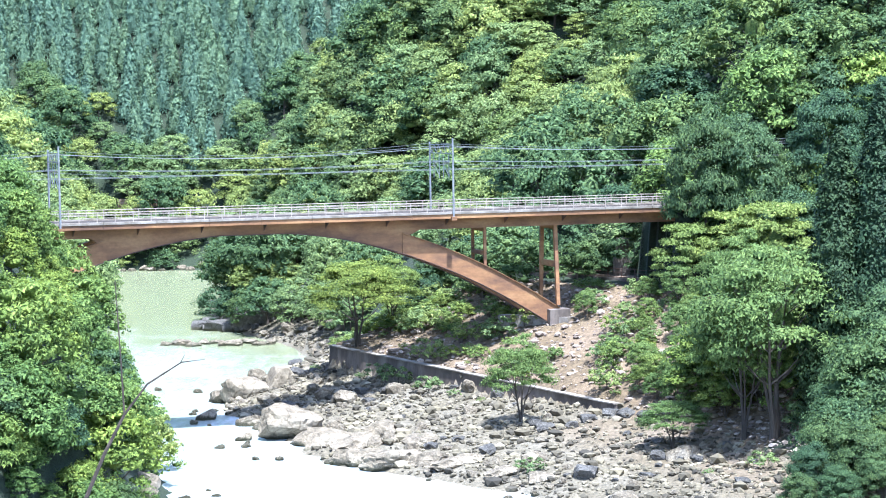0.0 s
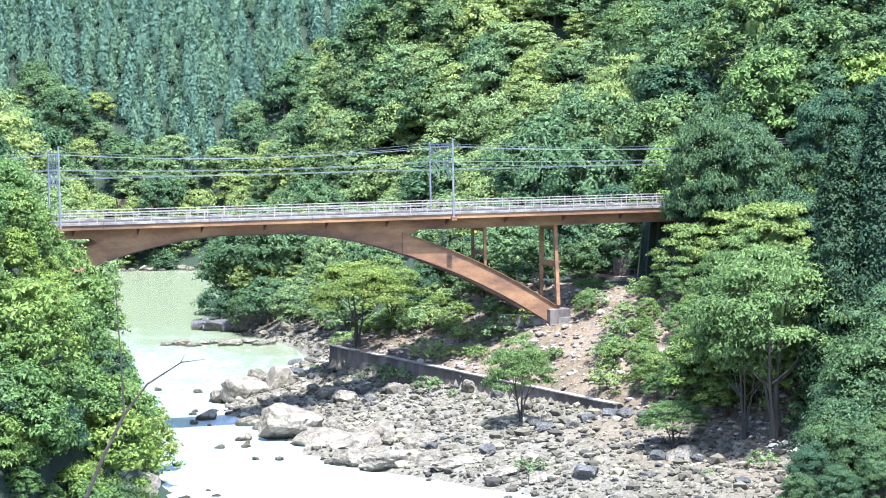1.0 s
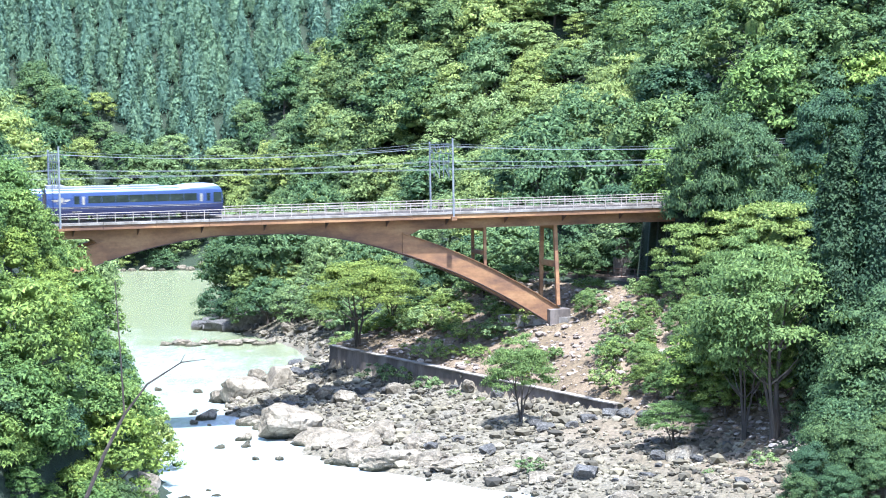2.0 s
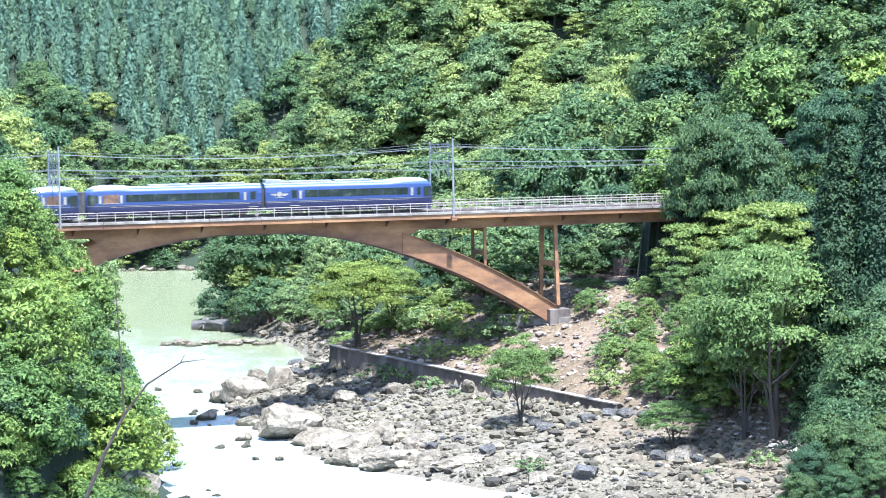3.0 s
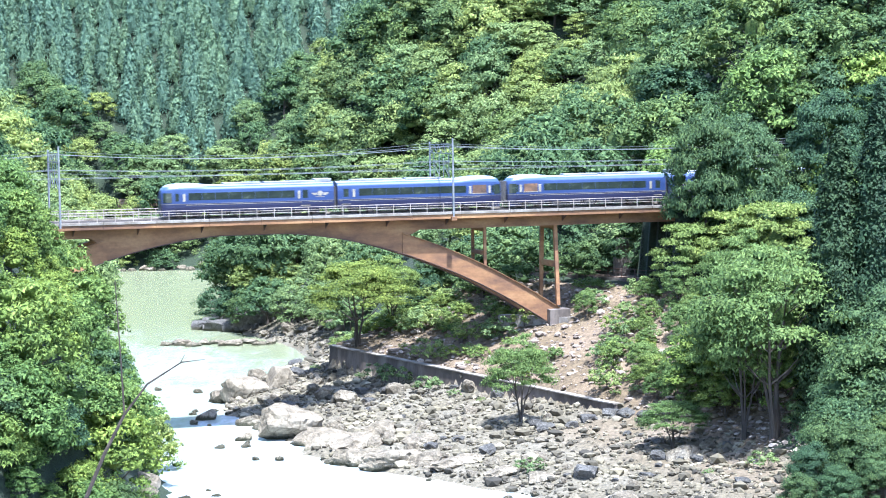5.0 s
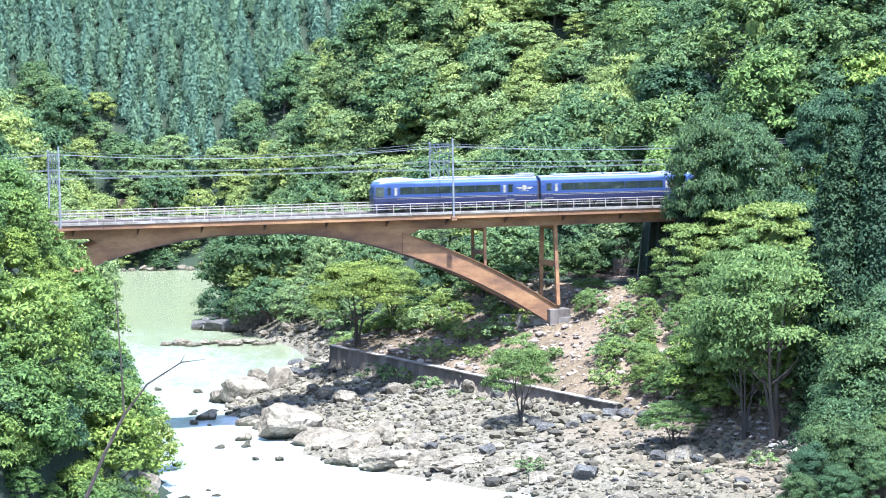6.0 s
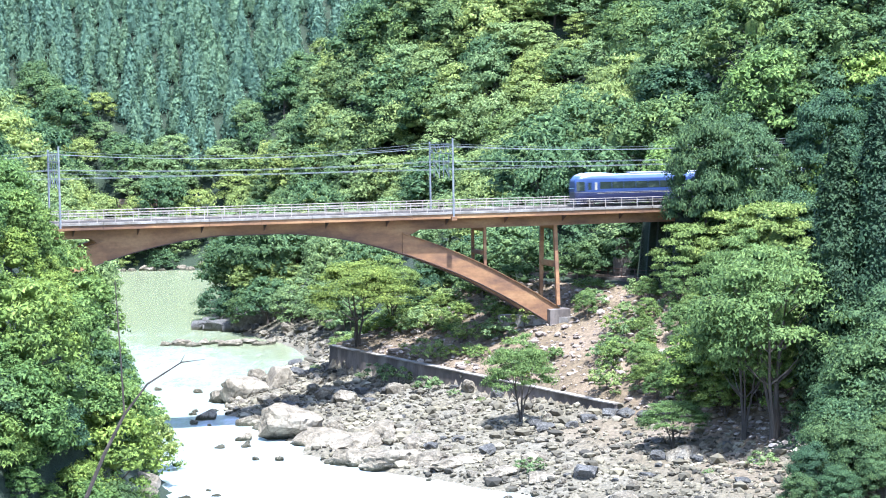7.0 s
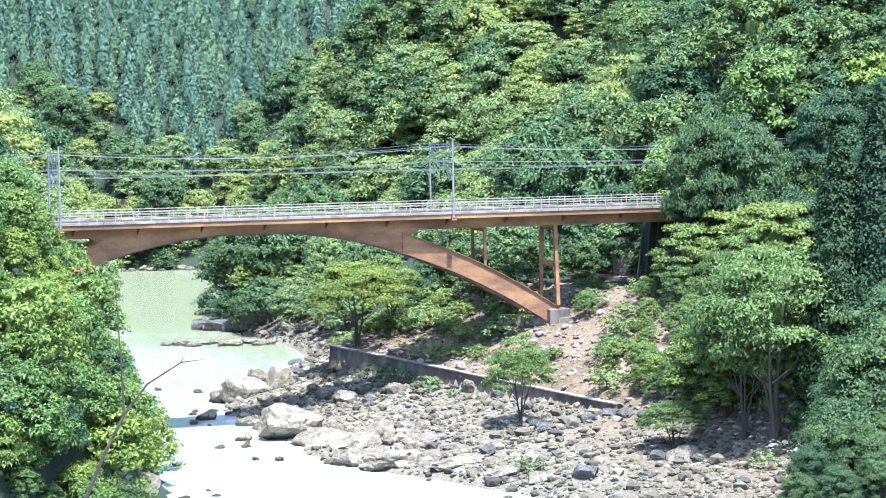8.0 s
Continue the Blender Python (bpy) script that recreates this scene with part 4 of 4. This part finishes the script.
    for i, (x, y) in enumerate(((52.6, 297), (57.0, 299), (53.2, 306), (58.0, 306), (62.0, 302), (51.5, 315), (57.0, 315), (60.5, 296), (48.5, 302))):
        put_tree(("dark" if i % 2 else "green", i % 3), x, y, 0.85 + 0.08 * (i % 3), 1.0, i * 2.2, 0.5)
    # the crest of the steep bank beside the railway, and the low far shore
    for x, y, sc in ((-43.6, 222, 0.85), (-45.0, 228, 0.85), (-42.4, 217, 0.85), (-41.6, 224, 1.0), (-40.0, 219, 0.75), (-47.0, 233, 0.8), (-44.6, 236, 0.72), (-40.2, 213, 0.7), (-48.0, 226, 0.9)):
        put_tree(("near_green", int(y) % 3), x, y, sc, 1.0, y)
    for i in range(16):
        x = -92 + i * 5.2
        put_tree(("pale" if i % 3 == 0 else "green", i % 3), x, 537 + 3 * math.sin(i * 2.1), 0.75 + 0.06 * (i % 4), 0.9, i, 2.5)


plant_forest()

# trees that stand by themselves
put_tree(("spreading", 0), 7.9, 239.0, 0.7, 1.4, 0.4)
put_tree(("spreading", 1), -10.9, 281.0, 1.15, 1.0, 2.0)
put_tree(("spreading", 0), -6.5, 286.0, 1.0, 0.95, 4.0)
put_tree(("spreading", 1), 22.1, 219.5, 0.55, 0.8, 1.0)
put_tree(("spreading", 0), 29.0, 218.3, 1.3, 1.25, 2.5)
put_tree(("spreading", 1), 31.6, 215.4, 1.35, 1.3, 5.2)
put_tree(("spreading", 0), 28.5, 228.0, 1.05, 1.1, 0.9)
put_tree(("spreading", 0), 31.0, 236.0, 1.25, 1.2, 5.9)
r_slope = np.random.default_rng(23)
for ly in np.arange(226, 264, 4.6):
    for lu in np.arange(0.092, 0.172, 0.0165):
        lx = ly * lu + r_slope.uniform(-1.2, 1.2)
        yy = ly + r_slope.uniform(-1.8, 1.8)
        v_l, sc_l, tn_l = int(r_slope.integers(2)), r_slope.uniform(0.8, 1.15), r_slope.uniform(0, 6.28)
        if lx < toe_r(yy) + 2 or lx > bench_r(yy) - 1.5:
            continue
        put_tree(("light", v_l), lx, yy, sc_l * float(lerp(lu, (0.09, 0.45), (0.12, 0.75), (0.16, 1.15))), 1.15, tn_l)
put_tree(("light", 1), 16.6, 265.0, 0.5, 1.5, 0.3)
put_tree(("maple", 0), 28.6, 262.0, 1.1, 1.05, 0.0)
put_tree(("maple", 1), 34.0, 259.5, 1.25, 1.1, 1.0)
put_tree(("maple", 0), 37.5, 256.0, 1.2, 1.1, 3.0)
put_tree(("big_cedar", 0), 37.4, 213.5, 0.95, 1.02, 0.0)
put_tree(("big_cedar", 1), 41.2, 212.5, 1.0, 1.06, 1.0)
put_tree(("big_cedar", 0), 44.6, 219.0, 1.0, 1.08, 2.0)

# shrubs over the dirt slope and along the wall
r_shrub = np.random.default_rng(21)
for i_shrub in range(700):
    sy = r_shrub.uniform(226, 304)
    su = r_shrub.uniform(0.0, 1.0)
    sx = toe_r(sy) + 1.5 + (bench_r(sy) - toe_r(sy) - 1.0) * su
    ss, so = along(sx, sy)
    size, kind_pick, tn = r_shrub.uniform(0.4, 1.25), r_shrub.uniform(), r_shrub.uniform(0, 6)
    bare = noise.noise(Vector((sx * 0.12, sy * 0.12, 2.0)))
    if sx > sy * 0.135 or su > (0.97 if sx > sy * 0.055 else 0.88) or bare < (-0.12 if sy > 255 else 0.05) or (0.05 < sx / sy < 0.068 and su < 0.6) or (abs(ss - 18.6) < 3 and abs(so) < 5):
        continue
    put_tree(("shrub" if kind_pick < 0.5 else "pale_shrub", i_shrub % 3), sx, sy, size, 1.0, tn)
for sx, sy, size in ((-10.5, 275.5, 0.9), (-8.0, 272.5, 1.0), (-5.6, 269.5, 1.0), (-2.0, 262.5, 0.9), (1.0, 258.5, 1.0), (4.0, 252.5, 0.7), (8.0, 217.0, 0.8), (-16.5, 287.0, 1.1), (24.0, 206.0, 0.7), (29.0, 206.0, 0.8)):
    put_tree(("pale_shrub", int(abs(sx)) % 3), sx, sy, size, 0.9, sx)

# ---- rocks ----


def rock_mesh(seed, shape, sub=ICO3, cuts=9, rough_amp=0.2, mat=None):
    r = np.random.default_rng(seed)
    v = sub[0].copy()
    off = r.uniform(0, 50, 3)
    for i, p in enumerate(v):
        q = Vector(p * 1.3 + off)
        v[i] = p * (1 + rough_amp * 1.6 * noise.noise(q) + rough_amp * noise.noise(q * 3.1) * 0.6)
    for _ in range(cuts):
        n = r.normal(0, 1, 3)
        n /= np.linalg.norm(n)
        over = np.maximum(v @ n - r.uniform(0.55, 0.85), 0)
        v -= over[:, None] * n
    bed = r.normal(0, 0.5, 3) + np.array([0.2, 0.1, 1.0])
    bed /= np.linalg.norm(bed)
    for i, p in enumerate(v):
        q = Vector(p * 4.5 + off)
        layer = (p @ bed) * 7 + noise.noise(q * 0.4) * 1.2
        v[i] = p * (1 + 0.05 * abs(math.sin(layer * 2)) + 0.06 * noise.noise(q) + 0.035 * noise.noise(q * 2.6))
    if len(v) > 2000:
        # rough broken ribs along the bedding
        for i, p in enumerate(v):
            q = Vector(p * 6.0 + off)
            ridge = 1 - abs(noise.noise(q)) * 2.2
            v[i] = p * (1 + 0.055 * ridge + 0.05 * noise.noise(q * 2.3))
    v = v * np.array(shape)
    me = bpy.data.meshes.new("boulder")
    me.from_pydata(v.tolist(), [], sub[1])
    me.materials.append(mat or ROCK)
    me.update()
    return me


def put_rock(me, x, y, size, turn, tilt=0.0, sink=0.3, label="pale grey boulder on the gravel bank", z=None, group="boulders on the gravel bank"):
    ob = new("boulder", me)
    zz = max(ground_z(x, y), -0.2) if z is None else z
    ob.matrix_basis = Matrix.Translation((x, y, zz + size * sink)) @ Matrix.Rotation(turn, 4, "Z") @ Matrix.Rotation(tilt, 4, "X") @ Matrix.Diagonal((size, size, size, 1))
    return tagged(ob, label, "rock", group)


def build_rocks():
    big = [rock_mesh(50 + i, (1.0, 0.8, 0.62), ICO3, 14) for i in range(6)]
    shelf = [rock_mesh(60 + i, (1.25, 0.75, 0.42), ICO4, 10, 0.28) for i in range(4)]
    dark = [rock_mesh(70 + i, (1.0, 0.8, 0.6), ICO3, 14, mat=ROCK_DARK) for i in range(3)]
    # the great boulder at the water's edge and its neighbours
    put_rock(rock_mesh(91, (1.0, 0.75, 0.62), ICO4, 12, 0.12), -17.6, 251.0, 4.1, 0.35, 0.1, 0.32, "huge angular grey boulder at the water's edge", 0.2)
    for x, y, s, t, k in ((-23.2, 262, 2.2, 0.2, 0), (-21.2, 259, 1.5, 1.0, 1), (-25.0, 282, 3.6, 0.3, 2), (-21.0, 283, 3.0, 1.4, 3), (-28.5, 284, 2.2, 2.2, 4), (-28.5, 268, 1.7, 0.5, 5), (-22.5, 250, 1.3, 0.5, 5), (-24.5, 244, 0.9, 2.0, 0), (-15.0, 246, 2.2, 0.7, 1)):
        put_rock(big[k], x, y, s, t, 0, 0.15)
    # rock shelves along the shore
    for x, y, s, t, k in ((-12.5, 243, 3.6, 0.2, 0), (-9.5, 240, 3.2, 0.9, 1), (-8.5, 230.5, 3.0, 0.1, 2), (-5.0, 228.0, 3.2, 0.5, 3), (-1.5, 226, 2.8, 2.7, 4), (1.5, 224.0, 2.4, 0.3, 5), (-7.0, 244, 3.0, 1.2, 2), (-3.0, 236, 2.6, 2.0, 3), (5.5, 218.5, 1.8, 0.6, 1), (9.0, 215.0, 1.6, 0.2, 0)):
        put_rock(shelf[k % 4], x, y, s, t, 0, 0.0, "pale rock shelf with dark wet foot at the shore", group="rock shelves along the shore")
    for i in range(22):
        put_rock(big[i % 6], -80 + i * 2.3, 531.0 + 1.5 * math.sin(i * 1.9), 1.0 + 0.8 * ((i * 5) % 7) / 7, i * 1.1, 0, 0.15, "pale stone on the far shore", group="stones of the far shore")
    # spit and headland up the river
    for i in range(16):
        x, y = -44 + i * 1.5, 356 + 2.5 * math.sin(i * 1.7)
        put_rock(shelf[i % 4], x, y, 1.1 + 0.7 * ((i * 7) % 5) / 5, i * 1.3, 0, 0.1, "low rock of the spit in the river", group="rocks of the spit", z=0.0)
    for i in range(26):
        x = -41 + (i % 13) * 1.9
        y = 386 - (x + 41) * 0.75 - (i // 13) * 4
        put_rock(dark[i % 3], x, y, 2.3 + 1.4 * ((i * 5) % 7) / 7, i * 2.1, 0.2, 0.2, "dark weathered rock of the wooded headland", group="rocks of the headland")
    for x, y, s in ((4.3, 227.5, 1.5), (10, 233, 0.9), (15, 236, 1.3), (17.5, 238.5, 1.6), (19, 236, 1.4), (21, 233, 1.5), (9.2, 237.8, 1.1)):
        put_rock(dark[int(s * 10) % 3], x, y, s, x, 0.1, 0.15, "dark grey boulder among the gravel")
    r = np.random.default_rng(31)
    n = 0
    while n < 240:
        y = r.uniform(196, 292) if n % 5 else r.uniform(292, 372)
        u = r.uniform(0.02, 1.0)
        x = shore_r(y) + (toe_r(y) - shore_r(y)) * u
        s = 0.45 + r.exponential(0.32)
        n += 1
        if abs(x) > y * 0.2:
            continue
        put_rock(big[n % 6] if r.uniform() < (0.35 if u > 0.55 and y < 235 else 0.8) else dark[n % 3], x, y, min(s, 1.7), r.uniform(0, 6), r.uniform(-0.3, 0.3), 0.2)
    # stones in the shallows
    for i in range(26):
        y = r.uniform(205, 300)
        x = shore_r(y) - r.exponential(2.2)
        put_rock(big[i % 6], x, y, r.uniform(0.3, 0.8), r.uniform(0, 6), 0, 0.15, "wet stone in the shallows", group="stones in the shallows", z=0.0)
    for x, y, s in ((-25.0, 212, 0.9), (-23.0, 216, 0.5), (-22.0, 213, 0.6), (-28, 208, 1.6), (-29.5, 205, 1.8), (-27.5, 203, 1.5), (-30, 212, 1.5)):
        put_rock(big[int(s * 7) % 6], x, y, s, x, 0, 0.1, "brown rock at the foot of the steep bank", group="rocks of the steep bank")
    # cobbles and gravel, past counting
    verts, faces, base = [], [], 0
    for i in range(7000):
        y = r.uniform(192, 300) if i % 8 else r.uniform(300, 375)
        u = r.uniform(0, 1.03)
        x = shore_r(y) + (toe_r(y) - shore_r(y)) * u + (r.exponential(4.0) if y < 238 and i % 3 == 0 else 0)
        s = 0.12 + r.exponential(0.13)
        hv = ICO1[0] * (1 + r.normal(0, 0.18, (12, 1))) * np.array([s, s * 0.85, s * 0.6])
        t = r.uniform(0, 6.28)
        hv = np.stack([hv[:, 0] * math.cos(t) - hv[:, 1] * math.sin(t), hv[:, 0] * math.sin(t) + hv[:, 1] * math.cos(t), hv[:, 2]], 1)
        verts.append(hv + np.array([x, y, ground_z(x, y) + s * 0.25]))
        faces += [tuple(base + k for k in f) for f in ICO1[1]]
        base += 12
    m = Nodes("cobbles")
    geo = m.add("ShaderNodeNewGeometry")
    col = m.ramp(geo.outputs["Random Per Island"], [(0.0, (0.045, 0.039, 0.027)), (0.4, (0.125, 0.109, 0.074)), (0.75, (0.205, 0.18, 0.124)), (1.0, (0.33, 0.295, 0.22))])
    col = m.mix(0.7, col, m.ramp(m.noise(4.0, 6, 0.75), [(0.3, (0.4, 0.4, 0.4)), (0.7, (1.15, 1.12, 1.05))]), "MULTIPLY")
    col = m.mix(1.0, col, m.ramp(m.noise(0.09, 3), [(0.4, (0.5, 0.48, 0.44)), (0.6, (1.1, 1.08, 1.0))]), "MULTIPLY")
    tagged(link("cobbles", np.concatenate(verts).tolist(), faces, m.done(col, 0.85)), "grey and buff cobbles strewn over the bank", "stones", kind="stuff")


ICO4 = ico(4)
build_rocks()

# ---- retaining wall, trolley line, dead tree ----


def build_wall():
    root = new("retaining_wall")
    tagged(root, "long dark-stained concrete retaining wall below the slope", "wall", kind="structure")
    n = 22
    for i in range(n):
        y0, y1 = 284.5 - 46 * i / n, 284.5 - 46 * (i + 1) / n
        bm = bmesh.new()
        pts = []
        for y, e in ((y0, -0.03), (y1, 0.03)):
            x = float(toe_r(y)) + 0.1
            top = float(lerp(y, (240, 4.75), (262, 5.85), (284, 6.85)))
            pts.append((x, y + e, top))
        (xa, ya, za), (xb, yb, zb) = pts
        vs = [(xa - 0.35, ya, 0.5), (xb - 0.35, yb, 0.5), (xb + 0.75, yb, 0.5), (xa + 0.75, ya, 0.5), (xa, ya, za), (xb, yb, zb), (xb + 0.75, yb, zb), (xa + 0.75, ya, za)]
        v = [bm.verts.new(p) for p in vs]
        for f in ((0, 1, 2, 3), (4, 5, 6, 7), (0, 1, 5, 4), (1, 2, 6, 5), (2, 3, 7, 6), (3, 0, 4, 7)):
            bm.faces.new([v[k] for k in f])
        part("wall_panel", bm, OLD_CONCRETE, root)
        bm = bmesh.new()
        beam(bm, (xa + 0.35, ya, za + 0.06), (xb + 0.35, yb, zb + 0.06), 0.9, 0.13)
        part("coping", bm, CONCRETE, root)


def build_trolley():
    root = new("trolley_track")
    tagged(root, "narrow railway track on a ledge under the bridge", "track")
    pts = [Vector((37.0 - 1.5 * k, 263.0 + 2.05 * k, 15.15)) for k in range(23)]
    for a, b in zip(pts, pts[1:]):
        d = (b - a).normalized()
        side = Vector((-d.y, d.x, 0))
        part("ledge_wall", beam(bmesh.new(), a + side * 1.75 + Vector((0, 0, -0.6)), b + side * 1.75 + Vector((0, 0, -0.6)), 0.3, 0.9), OLD_CONCRETE, root)
        part("ballast_bed", beam(bmesh.new(), a + Vector((0, 0, -0.6)), b + Vector((0, 0, -0.6)), 3.2, 1.3), BALLAST, root)
        for k in (-0.53, 0.53):
            part("rail", beam(bmesh.new(), a + side * k + Vector((0, 0, 0.14)), b + side * k + Vector((0, 0, 0.14)), 0.07, 0.15), IRON, root)
        part("fence_post", beam(bmesh.new(), a + side * 1.75, a + side * 1.75 + Vector((0, 0, 1.1)), 0.09, 0.09), RUST_SHADE_FENCE, root)
        for z in (0.6, 1.05):
            part("fence_bar", beam(bmesh.new(), a + side * 1.75 + Vector((0, 0, z)), b + side * 1.75 + Vector((0, 0, z)), 0.05, 0.05), RUST_SHADE_FENCE, root)


def build_dead_tree():
    bm = bmesh.new()
    tube(bm, [(-33.2, 170.0, 0.2), (-29.8, 170.0, 3.6), (-27.4, 170.0, 7.2), (-25.9, 170.0, 10.6), (-24.3, 170.0, 13.6), (-22.5, 170.0, 15.9), (-19.9, 170.0, 17.5), (-18.1, 170.0, 17.7)], [0.2, 0.18, 0.16, 0.14, 0.11, 0.08, 0.05, 0.02], 8)
    tube(bm, [(-24.3, 170.0, 13.7), (-24.5, 170.2, 18.1), (-24.8, 170.4, 23.8)], [0.08, 0.065, 0.035], 6)
    tube(bm, [(-20.0, 170.0, 17.4), (-19.6, 169.9, 18.1)], [0.045, 0.02], 5)
    tagged(part("dead_tree", bm, DEADWOOD, None), "bare brown leaning dead tree by the steep bank", "tree")


def build_hut():
    root = new("lineside_screen")
    tagged(root, "grey block screen with wire rails beside the trolley line", "screen")
    x, y, z = 22.5, 283.0, 14.2
    part("base", box(bmesh.new(), x - 1.2, x + 2.4, y - 0.5, y + 0.5, z, 17.5, 0.08), OLD_CONCRETE, root)
    for k in range(4):
        part("panel", box(bmesh.new(), x - 0.8, x + 0.8, y - 0.15, y + 0.15, 17.5 + k * 0.6, 18.08 + k * 0.6, 0.02), OLD_CONCRETE, root)
    for k in range(4):
        part("wire_rail", beam(bmesh.new(), (x + 0.8, y, 17.9 + k * 0.5), (x + 4.6, y + 0.5, 17.4 + k * 0.5), 0.05, 0.05), GALV, root)
    part("post", beam(bmesh.new(), (x + 4.6, y + 0.5, 13.8), (x + 4.6, y + 0.5, 19.2), 0.12, 0.12), GALV, root)


def build_far_wall():
    root = new("far_wall")
    tagged(root, "faded red-brown retaining wall on the far hillside", "wall", kind="structure")
    for i in range(12):
        x = -79 + i * 2.3
        part("wall_panel", box(bmesh.new(), x, x + 2.26, 551.0, 552.0, 10.0, 16.2, 0.04), BALLAST, root)


def build_ledge():
    """The low ledge below the springing."""
    ledge = new("concrete_ledge")
    tagged(ledge, "low pale concrete ledge below the bridge springing", "ledge")
    a, b = Vector((6.8, 270.6, 10.9)), Vector((15.0, 265.8, 10.9))
    for i in range(4):
        p, q = a.lerp(b, i / 4), a.lerp(b, (i + 0.98) / 4)
        part("block", beam(bmesh.new(), p, q, 1.6, 1.5), CONCRETE, ledge)


def build_rubble():
    """Loose stones over the bare dirt slope, past counting."""
    r = np.random.default_rng(37)
    verts, faces, base = [], [], 0
    for i in range(5200):
        y = r.uniform(206, 296)
        x = float(toe_r(y)) + 0.8 + (float(bench_r(y)) - float(toe_r(y))) * r.uniform(0, 1) * (1.0 if y > 232 else 0.5)
        if x > y * 0.165:
            continue
        s = 0.06 + r.exponential(0.085)
        hv = ICO1[0] * (1 + r.normal(0, 0.2, (12, 1))) * np.array([s * r.uniform(0.8, 1.6), s, s * 0.6])
        verts.append(hv + np.array([x, y, ground_z(x, y) + s * 0.3]))
        faces += [tuple(base + k for k in f) for f in ICO1[1]]
        base += 12
    m = Nodes("slope_rubble")
    geo = m.add("ShaderNodeNewGeometry")
    col = m.ramp(geo.outputs["Random Per Island"], [(0.0, (0.09, 0.07, 0.052)), (0.5, (0.23, 0.18, 0.14)), (1.0, (0.42, 0.36, 0.3))])
    col = m.mix(0.6, col, m.ramp(m.noise(5.0, 5, 0.7), [(0.3, (0.45, 0.43, 0.4)), (0.7, (1.1, 1.08, 1.05))]), "MULTIPLY")
    tagged(link("rubble", np.concatenate(verts).tolist(), faces, m.done(col, 0.9)), "buff and reddish broken stone lying on the slope", "stones", kind="stuff")


build_hut()
build_ledge()
build_rubble()
build_far_wall()
build_wall()
build_trolley()
build_dead_tree()

# the kinds that no slope needed take a place in the far wood
for k_tree, ob_tree in LIB.items():
    if k_tree not in USED:
        put_tree(k_tree, -60 + 9 * k_tree[1], 560)

motions()
